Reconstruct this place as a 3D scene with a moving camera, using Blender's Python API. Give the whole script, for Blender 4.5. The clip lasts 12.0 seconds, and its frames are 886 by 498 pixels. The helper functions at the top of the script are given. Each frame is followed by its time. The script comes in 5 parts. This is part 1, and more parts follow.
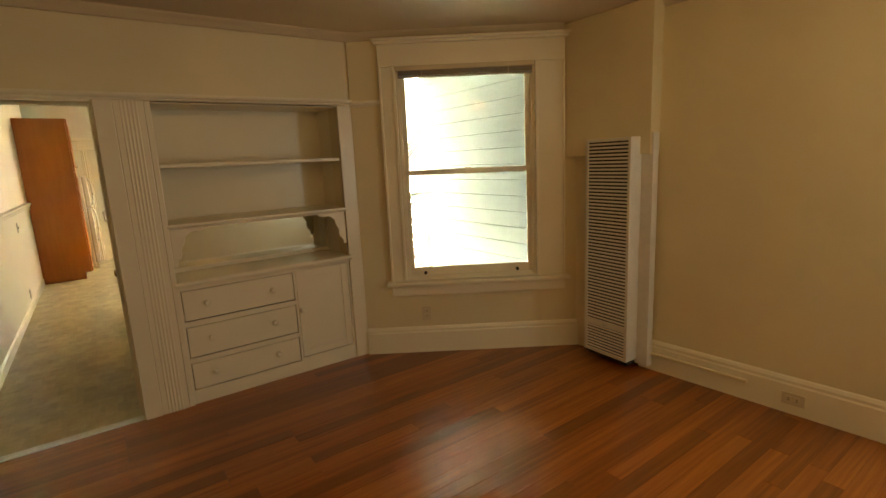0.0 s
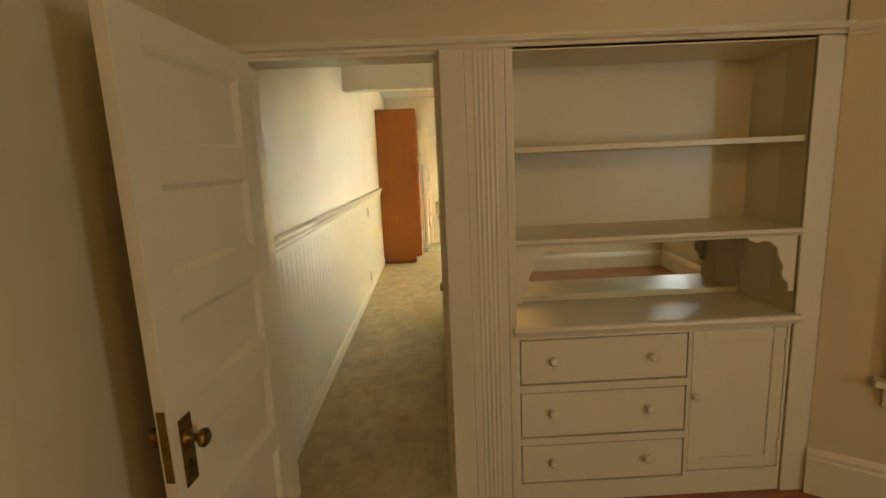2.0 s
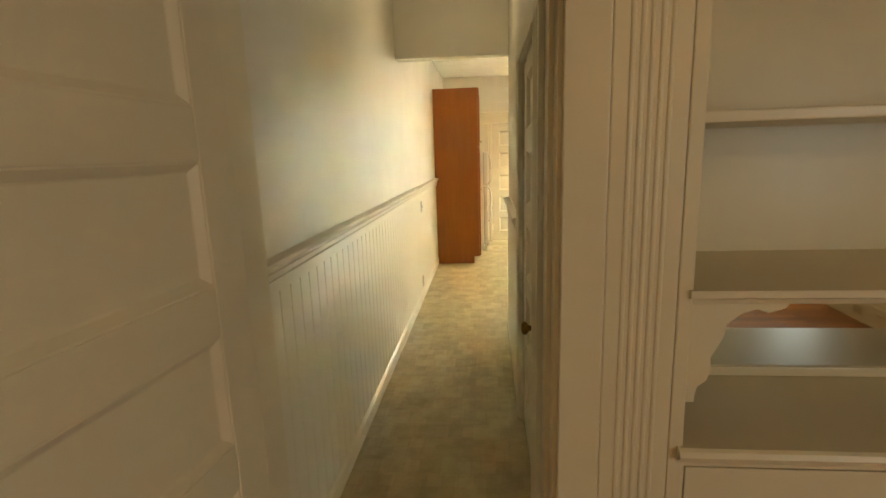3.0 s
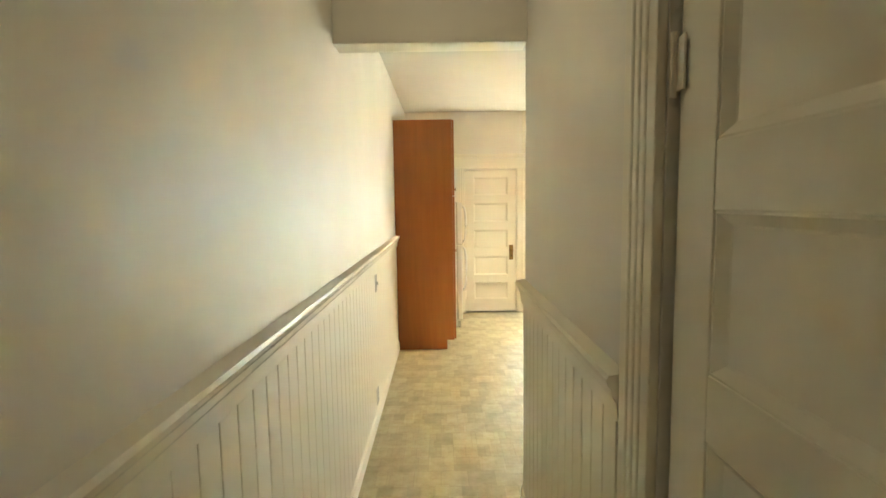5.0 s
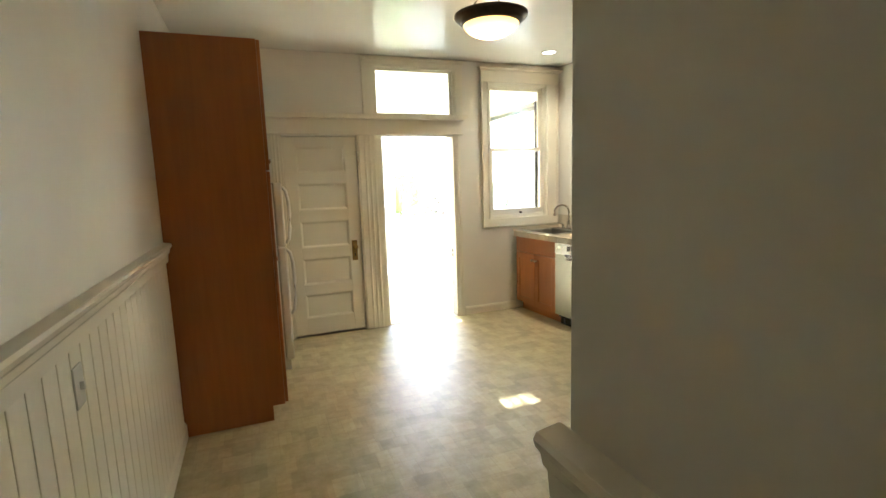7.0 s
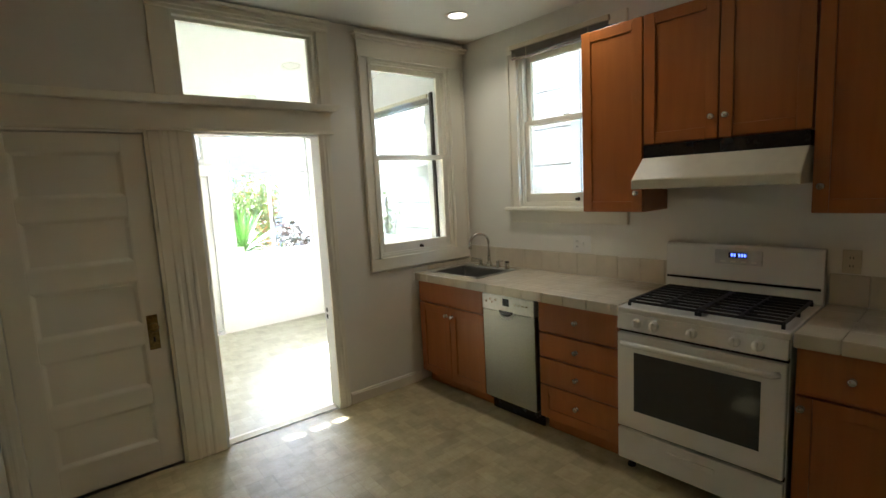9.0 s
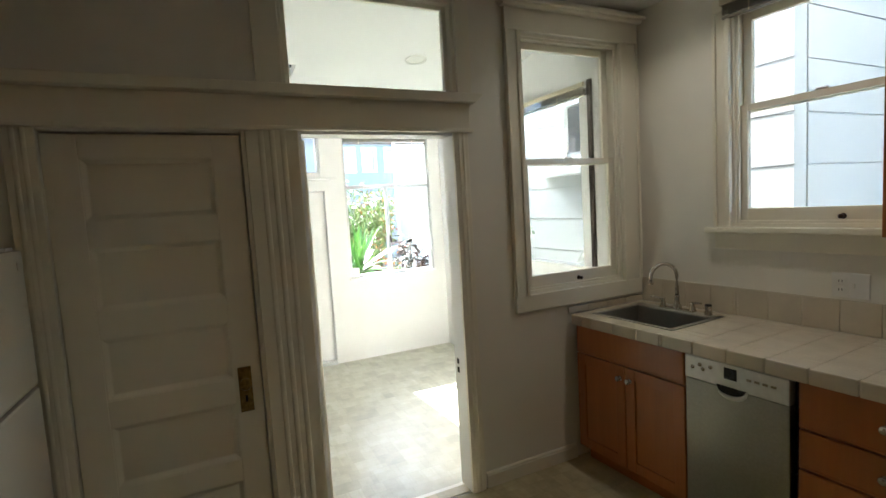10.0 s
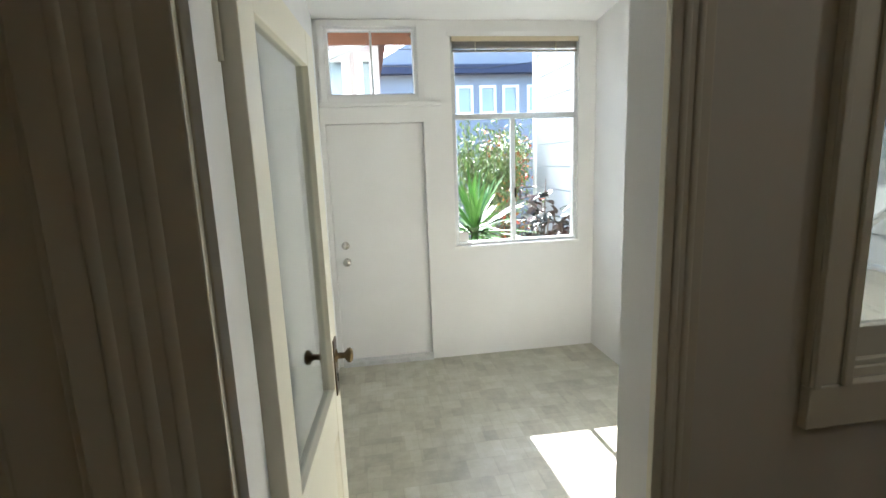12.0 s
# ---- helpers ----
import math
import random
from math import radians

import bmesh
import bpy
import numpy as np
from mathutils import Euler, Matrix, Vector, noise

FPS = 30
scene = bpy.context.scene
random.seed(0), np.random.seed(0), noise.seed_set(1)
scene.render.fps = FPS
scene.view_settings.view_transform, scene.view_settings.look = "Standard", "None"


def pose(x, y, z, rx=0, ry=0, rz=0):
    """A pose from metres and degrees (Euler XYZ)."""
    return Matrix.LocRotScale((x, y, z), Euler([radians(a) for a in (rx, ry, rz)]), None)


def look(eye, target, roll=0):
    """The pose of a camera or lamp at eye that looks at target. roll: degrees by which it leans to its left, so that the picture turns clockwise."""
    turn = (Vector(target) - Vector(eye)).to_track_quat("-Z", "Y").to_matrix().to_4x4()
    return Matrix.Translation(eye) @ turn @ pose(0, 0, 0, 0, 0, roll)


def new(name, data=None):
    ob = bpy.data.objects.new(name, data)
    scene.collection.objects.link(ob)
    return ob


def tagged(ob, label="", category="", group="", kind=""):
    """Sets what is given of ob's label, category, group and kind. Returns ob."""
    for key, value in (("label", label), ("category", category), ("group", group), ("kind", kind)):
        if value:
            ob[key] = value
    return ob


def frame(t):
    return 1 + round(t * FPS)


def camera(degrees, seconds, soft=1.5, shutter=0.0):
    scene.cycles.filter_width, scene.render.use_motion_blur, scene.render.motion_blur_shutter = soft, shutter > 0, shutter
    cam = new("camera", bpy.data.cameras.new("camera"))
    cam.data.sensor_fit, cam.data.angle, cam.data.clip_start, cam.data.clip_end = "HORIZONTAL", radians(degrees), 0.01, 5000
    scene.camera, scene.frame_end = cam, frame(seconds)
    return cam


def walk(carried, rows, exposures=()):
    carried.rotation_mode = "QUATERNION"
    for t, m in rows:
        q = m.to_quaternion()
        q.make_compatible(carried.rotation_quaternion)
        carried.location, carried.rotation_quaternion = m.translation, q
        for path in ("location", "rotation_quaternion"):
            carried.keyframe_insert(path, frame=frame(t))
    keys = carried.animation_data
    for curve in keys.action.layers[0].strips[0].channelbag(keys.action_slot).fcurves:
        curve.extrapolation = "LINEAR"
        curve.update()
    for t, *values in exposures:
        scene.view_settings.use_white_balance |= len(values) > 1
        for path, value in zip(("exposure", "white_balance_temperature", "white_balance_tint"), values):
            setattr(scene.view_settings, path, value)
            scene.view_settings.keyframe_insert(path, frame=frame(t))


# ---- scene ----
cam = camera(85.1, 12.0)

PATH = [
    (0, (0.802, -2.769, 1.545), (1.938, -1.164, 1.178), -2.7),
    (0.5, (0.762, -2.447, 1.537), (1.506, -0.616, 1.232), -3.3),
    (1, (0.787, -2.078, 1.522), (1.056, -0.14, 1.106), -2.9),
    (1.5, (0.839, -1.692, 1.525), (0.931, 0.261, 1.105), -1.1),
    (2, (0.811, -1.276, 1.542), (0.846, 0.692, 1.191), -2.5),
    (2.5, (0.775, -0.879, 1.525), (0.698, 1.086, 1.16), -1.1),
    (2.7, (0.752, -0.678, 1.521), (0.576, 1.276, 1.136), -1.5),
    (4.3, (0.497, 0.714, 1.517), (0.322, 2.67, 1.14), -2.9),
    (4.5, (0.521, 0.88, 1.527), (0.311, 2.843, 1.206), -2.5),
    (5, (0.484, 1.31, 1.539), (0.486, 3.301, 1.347), -0.9),
    (5.5, (0.479, 1.69, 1.539), (0.732, 3.665, 1.346), -1.0),
    (6, (0.474, 2.133, 1.544), (0.788, 4.102, 1.396), -0.3),
    (6.5, (0.468, 2.588, 1.517), (1.017, 4.494, 1.261), 1.2),
    (7, (0.497, 3.104, 1.51), (1.218, 4.949, 1.229), -1.9),
    (7.5, (0.563, 3.614, 1.541), (1.445, 5.391, 1.29), -1.6),
    (7.6, (0.581, 3.658, 1.557), (1.551, 5.39, 1.309), -2.0),
    (9.3, (1.193, 5.05, 1.61), (2.41, 6.616, 1.352), -3.0),
    (9.5, (1.231, 5.23, 1.631), (2.375, 6.852, 1.384), -3.5),
    (10, (1.37, 5.66, 1.6), (2.218, 7.464, 1.428), -3.4),
    (10.5, (1.542, 6.062, 1.59), (2.292, 7.898, 1.329), -1.8),
    (11, (1.687, 6.442, 1.599), (2.407, 8.291, 1.35), -1.0),
    (11.5, (1.87, 6.791, 1.57), (2.371, 8.702, 1.261), -1.7),
    (12, (2.015, 7.137, 1.556), (2.304, 9.083, 1.194), -2.2),
]
walk(cam, [(t, look(eye, target, roll)) for t, eye, target, roll in PATH],
     [(0, 7.8, 7900, 8), (0.5, 8.05, 7600, 7), (1.5, 8.05, 7700, 6), (2.5, 8.05, 7700, 4), (4.5, 8.42, 6250, 2), (5.5, 7.8, 6150, 3), (6.5, 7.08, 6250, 6), (7.5, 5.9, 5850, 8), (9.5, 4.82, 5750, 9), (10.5, 4.22, 5750, 10), (11.5, 3.72, 5700, 10), (12, 3.62, 5700, 11)])


# ---- light ----
world = bpy.data.worlds.new("world")
scene.world = world
world.use_nodes = True
sky = world.node_tree.nodes.new("ShaderNodeTexSky")
sky.sky_type, sky.sun_disc = "NISHITA", False
sky.sun_elevation, sky.sun_rotation = radians(36.5), radians(-3)
world.node_tree.nodes["Background"].inputs["Strength"].default_value = 0.12
world.node_tree.links.new(sky.outputs[0], world.node_tree.nodes["Background"].inputs[0])


def lamp(name, kind, m, power, colour, size=0.1, spot=0.0):
    data = bpy.data.lights.new(name, kind)
    data.energy, data.color = power, colour
    if kind == "SUN":
        data.angle = size
    elif kind == "AREA":
        data.shape, data.size = "DISK", size
    else:
        data.shadow_soft_size = size
    if spot:
        data.spot_size, data.spot_blend = radians(spot), 0.6
    ob = new(name, data)
    ob.matrix_world = m
    return ob


lamp("sun", "SUN", look((0, 0, 0), (0.05, -1, -0.74)), 4.0, (1.0, 0.95, 0.86), radians(0.5))
# Fill lamp for cool light, set in a made-up side window.
lamp("side_window_daylight", "AREA", look((3.94, -2.66, 1.4), (0.0, -2.3, 1.2)), 0.105, (0.80, 0.90, 1.0), 0.85)
# Unseen ceiling lamp, assumed as the source of the room's warm light.
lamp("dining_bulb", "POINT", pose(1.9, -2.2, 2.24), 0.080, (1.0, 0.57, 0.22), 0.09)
# Added fill light; the hall fixture itself is taken to be off.
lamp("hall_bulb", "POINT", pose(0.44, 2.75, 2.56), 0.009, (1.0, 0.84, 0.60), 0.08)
lamp("kitchen_bulb", "POINT", pose(2.05, 6.08, 2.495), 0.07, (1.0, 0.76, 0.48), 0.06)
lamp("kitchen_bulb_down", "SPOT", pose(2.05, 6.08, 2.50), 0.45, (1.0, 0.84, 0.62), 0.08, 168)
for sx, sy in ((3.40, 7.42), (3.44, 6.62)):
    lamp("downlight_bulb", "SPOT", pose(sx, sy, 2.735), 0.42, (1.0, 0.88, 0.70), 0.05, 140)


# ---- materials ----
def material(name, rough=0.5, metal=0.0):
    m = bpy.data.materials.new(name)
    m.use_nodes = True
    n, l = m.node_tree.nodes, m.node_tree.links
    b = n["Principled BSDF"]
    b.inputs["Roughness"].default_value, b.inputs["Metallic"].default_value = rough, metal
    return m, n, l, b


def coords(n, l, scale=(1, 1, 1), kind="Object"):
    tc, mp = n.new("ShaderNodeTexCoord"), n.new("ShaderNodeMapping")
    mp.inputs["Scale"].default_value = scale
    l.new(tc.outputs[kind], mp.inputs["Vector"])
    return mp.outputs["Vector"]


def noise_tex(n, l, vec, scale, detail=3.0, rough=0.5):
    t = n.new("ShaderNodeTexNoise")
    t.inputs["Scale"].default_value, t.inputs["Detail"].default_value, t.inputs["Roughness"].default_value = scale, detail, rough
    l.new(vec, t.inputs["Vector"])
    return t.outputs["Fac"]


def ramp(n, l, fac, stops):
    r = n.new("ShaderNodeValToRGB")
    e = r.color_ramp.elements
    while len(e) < len(stops):
        e.new(0.5)
    for k, (p, c) in zip(e, stops):
        k.position, k.color = p, (*c, 1)
    l.new(fac, r.inputs[0])
    return r.outputs[0]


def mix(n, l, fac, a, b, blend="MIX"):
    x = n.new("ShaderNodeMix")
    x.data_type, x.blend_type = "RGBA", blend
    for s, v in ((x.inputs[0], fac), (x.inputs[6], a), (x.inputs[7], b)):
        if isinstance(v, (int, float)):
            s.default_value = v
        elif isinstance(v, tuple):
            s.default_value = (*v, 1)
        else:
            l.new(v, s)
    return x.outputs[2]


def bump(n, l, b, height, strength=0.2, dist=0.002):
    u = n.new("ShaderNodeBump")
    u.inputs["Strength"].default_value, u.inputs["Distance"].default_value = strength, dist
    l.new(height, u.inputs["Height"])
    l.new(u.outputs[0], b.inputs["Normal"])


def paint(name, colour, rough=0.45, grain=60, strength=0.12, vary=0.05):
    """Brushed or rolled house paint: slow tonal drift, fine roller texture, uneven sheen."""
    m, n, l, b = material(name, rough)
    v = coords(n, l)
    slow, fine = noise_tex(n, l, v, 1.3, 4), noise_tex(n, l, v, grain, 3)
    dark = tuple(c * (1 - 2 * vary) for c in colour)
    l.new(ramp(n, l, slow, ((0.3, dark), (0.7, colour))), b.inputs["Base Color"])
    r = n.new("ShaderNodeMapRange")
    r.inputs[3].default_value, r.inputs[4].default_value = rough - 0.04, rough + 0.06
    l.new(noise_tex(n, l, v, 6, 3), r.inputs[0])
    l.new(r.outputs[0], b.inputs["Roughness"])
    bump(n, l, b, fine, strength)
    return m


def plain(name, colour, rough=0.4, metal=0.0, vary=0.08, scale=25):
    m, n, l, b = material(name, rough, metal)
    f = noise_tex(n, l, coords(n, l), scale, 4)
    l.new(ramp(n, l, f, ((0.3, tuple(c * (1 - vary) for c in colour)), (0.7, tuple(min(1, c * (1 + vary)) for c in colour)))), b.inputs["Base Color"])
    r = n.new("ShaderNodeMapRange")
    r.inputs[3].default_value, r.inputs[4].default_value = max(0.02, rough - 0.06), rough + 0.08
    l.new(f, r.inputs[0])
    l.new(r.outputs[0], b.inputs["Roughness"])
    return m


def wood(name, a, c, rough, scale=(3, 40, 40), per_piece=0.5, grain=0.15, coat=0.0):
    """Stained wood: long grain, knots of tone, each piece its own tint."""
    m, n, l, b = material(name, rough)
    v = coords(n, l, scale)
    info = n.new("ShaderNodeObjectInfo")
    add = n.new("ShaderNodeVectorMath")
    add.operation = "MULTIPLY_ADD"
    add.inputs[1].default_value = (31, 17, 23)
    l.new(info.outputs["Random"], add.inputs[0])
    l.new(v, add.inputs[2])
    f = noise_tex(n, l, add.outputs[0], 1.0, 6, 0.6)
    g = noise_tex(n, l, add.outputs[0], 0.25, 2)
    base = ramp(n, l, f, ((0.25, a), (0.75, c)))
    base = mix(n, l, mixfac(n, l, g, 0.35), base, tuple(x * 0.55 for x in a))
    tint = ramp(n, l, info.outputs["Random"], ((0.0, (1 - per_piece,) * 3), (0.5, (1, 0.97, 0.95)), (1.0, (1 + per_piece * 0.6, 1 + per_piece * 0.7, 1 + per_piece * 0.7))))
    l.new(mix(n, l, 1.0, base, tint, "MULTIPLY"), b.inputs["Base Color"])
    b.inputs["Coat Weight"].default_value, b.inputs["Coat Roughness"].default_value = coat, 0.28
    bump(n, l, b, f, grain, 0.001)
    return m


def mixfac(n, l, fac, amount):
    x = n.new("ShaderNodeMath")
    x.operation = "MULTIPLY"
    x.inputs[1].default_value = amount
    l.new(fac, x.inputs[0])
    return x.outputs[0]


def vinyl_floor(name, lo=(0.41, 0.35, 0.20), hi=(0.62, 0.555, 0.36), dirt=(0.25, 0.21, 0.12)):
    """Sheet vinyl printed with small irregular stone tiles in olive and straw tones."""
    m, n, l, b = material(name, 0.3)
    v = coords(n, l)

    def blocks(width, height, offset, squash, shift):
        br, mv = n.new("ShaderNodeTexBrick"), n.new("ShaderNodeMapping")
        mv.inputs["Location"].default_value = (shift, shift * 0.7, 0)
        l.new(v, mv.inputs["Vector"])
        l.new(mv.outputs[0], br.inputs["Vector"])
        br.inputs["Scale"].default_value = 1.0
        br.inputs["Brick Width"].default_value, br.inputs["Row Height"].default_value = width, height
        br.inputs["Mortar Size"].default_value, br.inputs["Mortar Smooth"].default_value = 0.003, 0.6
        br.offset, br.squash, br.squash_frequency = offset, squash, 3
        br.inputs["Color1"].default_value, br.inputs["Color2"].default_value, br.inputs["Mortar"].default_value = (0.32, 0.32, 0.32, 1), (0.82, 0.82, 0.82, 1), (0.42, 0.42, 0.42, 1)
        return br.outputs["Color"]

    cloud, fine = noise_tex(n, l, v, 9, 6, 0.65), noise_tex(n, l, v, 45, 5, 0.7)
    worn = noise_tex(n, l, v, 0.9, 3)
    straw = ramp(n, l, cloud, ((0.3, lo), (0.7, hi)))
    c = mix(n, l, 0.30, straw, blocks(0.152, 0.152, 0.5, 0.5, 0.0), "OVERLAY")
    c = mix(n, l, 0.24, c, blocks(0.076, 0.101, 0.37, 1.6, 0.031), "OVERLAY")
    c = mix(n, l, mixfac(n, l, fine, 0.35), c, dirt)
    c = mix(n, l, mixfac(n, l, worn, 0.16), c, tuple(x * 0.8 for x in dirt))
    l.new(c, b.inputs["Base Color"])
    r = n.new("ShaderNodeMapRange")
    r.inputs[3].default_value, r.inputs[4].default_value = 0.31, 0.48
    b.inputs["Specular IOR Level"].default_value = 0.38
    l.new(cloud, r.inputs[0])
    l.new(r.outputs[0], b.inputs["Roughness"])
    bump(n, l, b, fine, 0.25, 0.0015)
    return m


def glass(name, gloss=0.7, clear=(1, 1, 1)):
    m = bpy.data.materials.new(name)
    m.use_nodes = True
    n, l = m.node_tree.nodes, m.node_tree.links
    n.remove(n["Principled BSDF"])
    t, g, f, x = n.new("ShaderNodeBsdfTransparent"), n.new("ShaderNodeBsdfGlossy"), n.new("ShaderNodeFresnel"), n.new("ShaderNodeMixShader")
    g.inputs["Roughness"].default_value = 0.02
    t.inputs[0].default_value = (*clear, 1)
    f.inputs[0].default_value = 1.45
    l.new(mixfac(n, l, f.outputs[0], gloss), x.inputs[0])
    l.new(t.outputs[0], x.inputs[1])
    l.new(g.outputs[0], x.inputs[2])
    l.new(x.outputs[0], n["Material Output"].inputs[0])
    return m


def glow(name, colour, strength):
    m, n, l, b = material(name, 0.4)
    b.inputs["Base Color"].default_value = (*colour, 1)
    b.inputs["Emission Color"].default_value, b.inputs["Emission Strength"].default_value = (*colour, 1), strength
    return m


def leafy(name, a, c):
    m, n, l, b = material(name, 0.45)
    isl = n.new("ShaderNodeNewGeometry")
    l.new(ramp(n, l, isl.outputs["Random Per Island"], ((0.0, a), (1.0, c))), b.inputs["Base Color"])
    b.inputs["Subsurface Weight"].default_value = 0.0
    return m


WALL_DINING = paint("cream_wall_paint", (0.76, 0.67, 0.45), 0.38, 70, 0.15)
WALL = paint("ivory_wall_paint", (0.86, 0.83, 0.74), 0.45, 70, 0.1)
WALL_SUN = paint("white_wall_paint", (0.88, 0.875, 0.865), 0.5, 70, 0.12)
TRIM = paint("ivory_trim_gloss", (0.86, 0.82, 0.69), 0.33, 40, 0.03, 0.02)
CREAM = paint("cream_trim_gloss", (0.83, 0.77, 0.60), 0.33, 40, 0.03, 0.02)
CEIL = paint("ceiling_paint", (0.84, 0.82, 0.76), 0.22, 30, 0.04, 0.02)
# One even tone, darker and browner than the dining wall cream.
CEIL_D = paint("dining_ceiling_tone", (0.62, 0.52, 0.36), 0.6, 30, 0.15)
WHITE = paint("white_enamel", (0.80, 0.79, 0.75), 0.22, 20, 0.02, 0.01)
PLANK = wood("red_oak_planks", (0.21, 0.057, 0.008), (0.44, 0.138, 0.020), 0.27, (1.6, 45, 45), 0.34, 0.1, 0.35)
CAB = wood("cinnamon_maple", (0.37, 0.115, 0.018), (0.455, 0.15, 0.027), 0.3, (30, 30, 2.2), 0.06, 0.05, 0.25)
VINYL = vinyl_floor("straw_stone_vinyl")
# Same vinyl as the kitchen, with daylight's paler grey put into the colour.
VINYL_DAYLIT = vinyl_floor("daylit_stone_vinyl", (0.45, 0.43, 0.335), (0.63, 0.61, 0.50), (0.34, 0.325, 0.25))
GLASS = glass("window_glass", 0.4, (0.87, 0.885, 0.88))


def streaked_glass(name):
    """Streaked skylight glass letting part of the light through, to mottle the sun patch."""
    m = glass(name, 0.4)
    n, l = m.node_tree.nodes, m.node_tree.links
    f = noise_tex(n, l, coords(n, l, (16, 1, 5)), 1.6, 4, 0.6)
    t = next(k for k in n if k.type == "BSDF_TRANSPARENT")
    l.new(ramp(n, l, f, ((0.35, (0.06, 0.06, 0.06)), (0.62, (0.5, 0.5, 0.48)))), t.inputs[0])
    return m


STREAKED = streaked_glass("sun_patch_glass")
MIRROR, _n, _l, _b = material("aged_mirror", 0.03, 1.0)
_b.inputs["Base Color"].default_value = (0.72, 0.74, 0.70, 1)
BRASS = plain("worn_brass", (0.27, 0.18, 0.06), 0.36, 1.0, 0.35, 60)
BRONZE = plain("dark_bronze", (0.045, 0.03, 0.022), 0.4, 0.7, 0.2)
STEEL = plain("brushed_steel", (0.56, 0.55, 0.52), 0.3, 1.0, 0.05, 120)
NICKEL = plain("satin_nickel", (0.62, 0.60, 0.55), 0.24, 1.0, 0.05)
IRON = plain("cast_iron", (0.016, 0.016, 0.017), 0.55, 0.0, 0.3)
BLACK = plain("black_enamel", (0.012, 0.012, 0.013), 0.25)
DARKGLASS = plain("oven_glass", (0.055, 0.056, 0.058), 0.08, 0.0, 0.03)
TILE = plain("glazed_beige_tile", (0.64, 0.57, 0.45), 0.17, 0.0, 0.06, 9)
GROUT = plain("grout", (0.58, 0.515, 0.40), 0.8)
ALU = plain("painted_aluminium", (0.66, 0.67, 0.67), 0.35, 0.4)
BLIND = plain("taupe_blind", (0.30, 0.27, 0.22), 0.5)
ALMOND = plain("almond_plastic", (0.62, 0.54, 0.38), 0.35, 0.0, 0.03)
DUCT = plain("grille_enamel", (0.72, 0.70, 0.64), 0.3, 0.0, 0.04)
# Near-black: painted shade in holes and gaps, plus a printed label line.
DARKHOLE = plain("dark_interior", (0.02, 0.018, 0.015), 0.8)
SIDING = paint("siding_paint", (0.29, 0.355, 0.335), 0.5, 30, 0.05, 0.04)
SIDING_W = paint("white_siding_paint", (0.57, 0.57, 0.55), 0.5, 30, 0.05, 0.04)
BROWN = wood("brown_eave_board", (0.16, 0.06, 0.025), (0.26, 0.10, 0.04), 0.6)
ROOFBLUE = plain("slate_blue_roof", (0.025, 0.035, 0.075), 0.7)
HOUSEGREY = plain("grey_stucco", (0.22, 0.25, 0.30), 0.7)
EARTH = plain("garden_soil", (0.12, 0.09, 0.06), 0.9, 0.0, 0.4, 5)
CONCRETE = plain("concrete_path", (0.36, 0.35, 0.33), 0.8, 0.0, 0.15, 6)
YUCCA = leafy("yucca_leaf", (0.07, 0.17, 0.03), (0.17, 0.33, 0.07))
DARKLEAF = leafy("rubber_plant_leaf", (0.025, 0.04, 0.025), (0.10, 0.05, 0.04))
FEATHER = leafy("feathery_leaf", (0.10, 0.17, 0.04), (0.24, 0.30, 0.08))
FLOWER = leafy("orange_red_bloom", (0.55, 0.08, 0.05), (0.65, 0.30, 0.05))
BARK = plain("bark", (0.14, 0.10, 0.07), 0.9, 0.0, 0.3)
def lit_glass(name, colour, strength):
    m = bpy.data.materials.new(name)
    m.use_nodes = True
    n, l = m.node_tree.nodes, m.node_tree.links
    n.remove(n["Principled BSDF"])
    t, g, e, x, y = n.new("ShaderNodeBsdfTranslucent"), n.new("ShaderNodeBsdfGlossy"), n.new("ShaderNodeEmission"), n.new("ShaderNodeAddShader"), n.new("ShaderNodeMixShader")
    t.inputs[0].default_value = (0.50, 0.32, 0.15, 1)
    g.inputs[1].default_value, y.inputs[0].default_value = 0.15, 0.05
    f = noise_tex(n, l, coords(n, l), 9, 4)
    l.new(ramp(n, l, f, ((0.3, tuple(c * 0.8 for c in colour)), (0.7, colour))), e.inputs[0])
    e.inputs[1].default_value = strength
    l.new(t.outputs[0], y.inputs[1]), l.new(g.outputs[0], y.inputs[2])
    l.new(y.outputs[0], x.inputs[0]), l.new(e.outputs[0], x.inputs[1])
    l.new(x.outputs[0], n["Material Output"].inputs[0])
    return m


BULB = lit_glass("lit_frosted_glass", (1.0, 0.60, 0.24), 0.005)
DOWN = glow("lit_downlight_lens", (1.0, 0.88, 0.70), 0.16)
DISPLAY = glow("blue_display_digits", (0.12, 0.18, 1.0), 0.12)


# ---- building blocks ----
def box(x0, x1, y0, y1, z0, z1, bev=0.0, bm=None):
    own = bmesh.new()
    bmesh.ops.create_cube(own, size=1)
    bmesh.ops.transform(own, verts=own.verts, matrix=Matrix.Translation(((x0 + x1) / 2, (y0 + y1) / 2, (z0 + z1) / 2)) @ Matrix.Diagonal((x1 - x0, y1 - y0, z1 - z0, 1)))
    if bev:
        bmesh.ops.bevel(own, geom=own.edges[:], offset=bev, segments=2, profile=0.6, affect="EDGES", clamp_overlap=True)
    if bm is None:
        return own
    return merge(bm, own)


def merge(bm, *others):
    for o in others:
        tmp = bpy.data.meshes.new("tmp")
        o.to_mesh(tmp)
        o.free()
        bm.from_mesh(tmp)
        bpy.data.meshes.remove(tmp)
    return bm


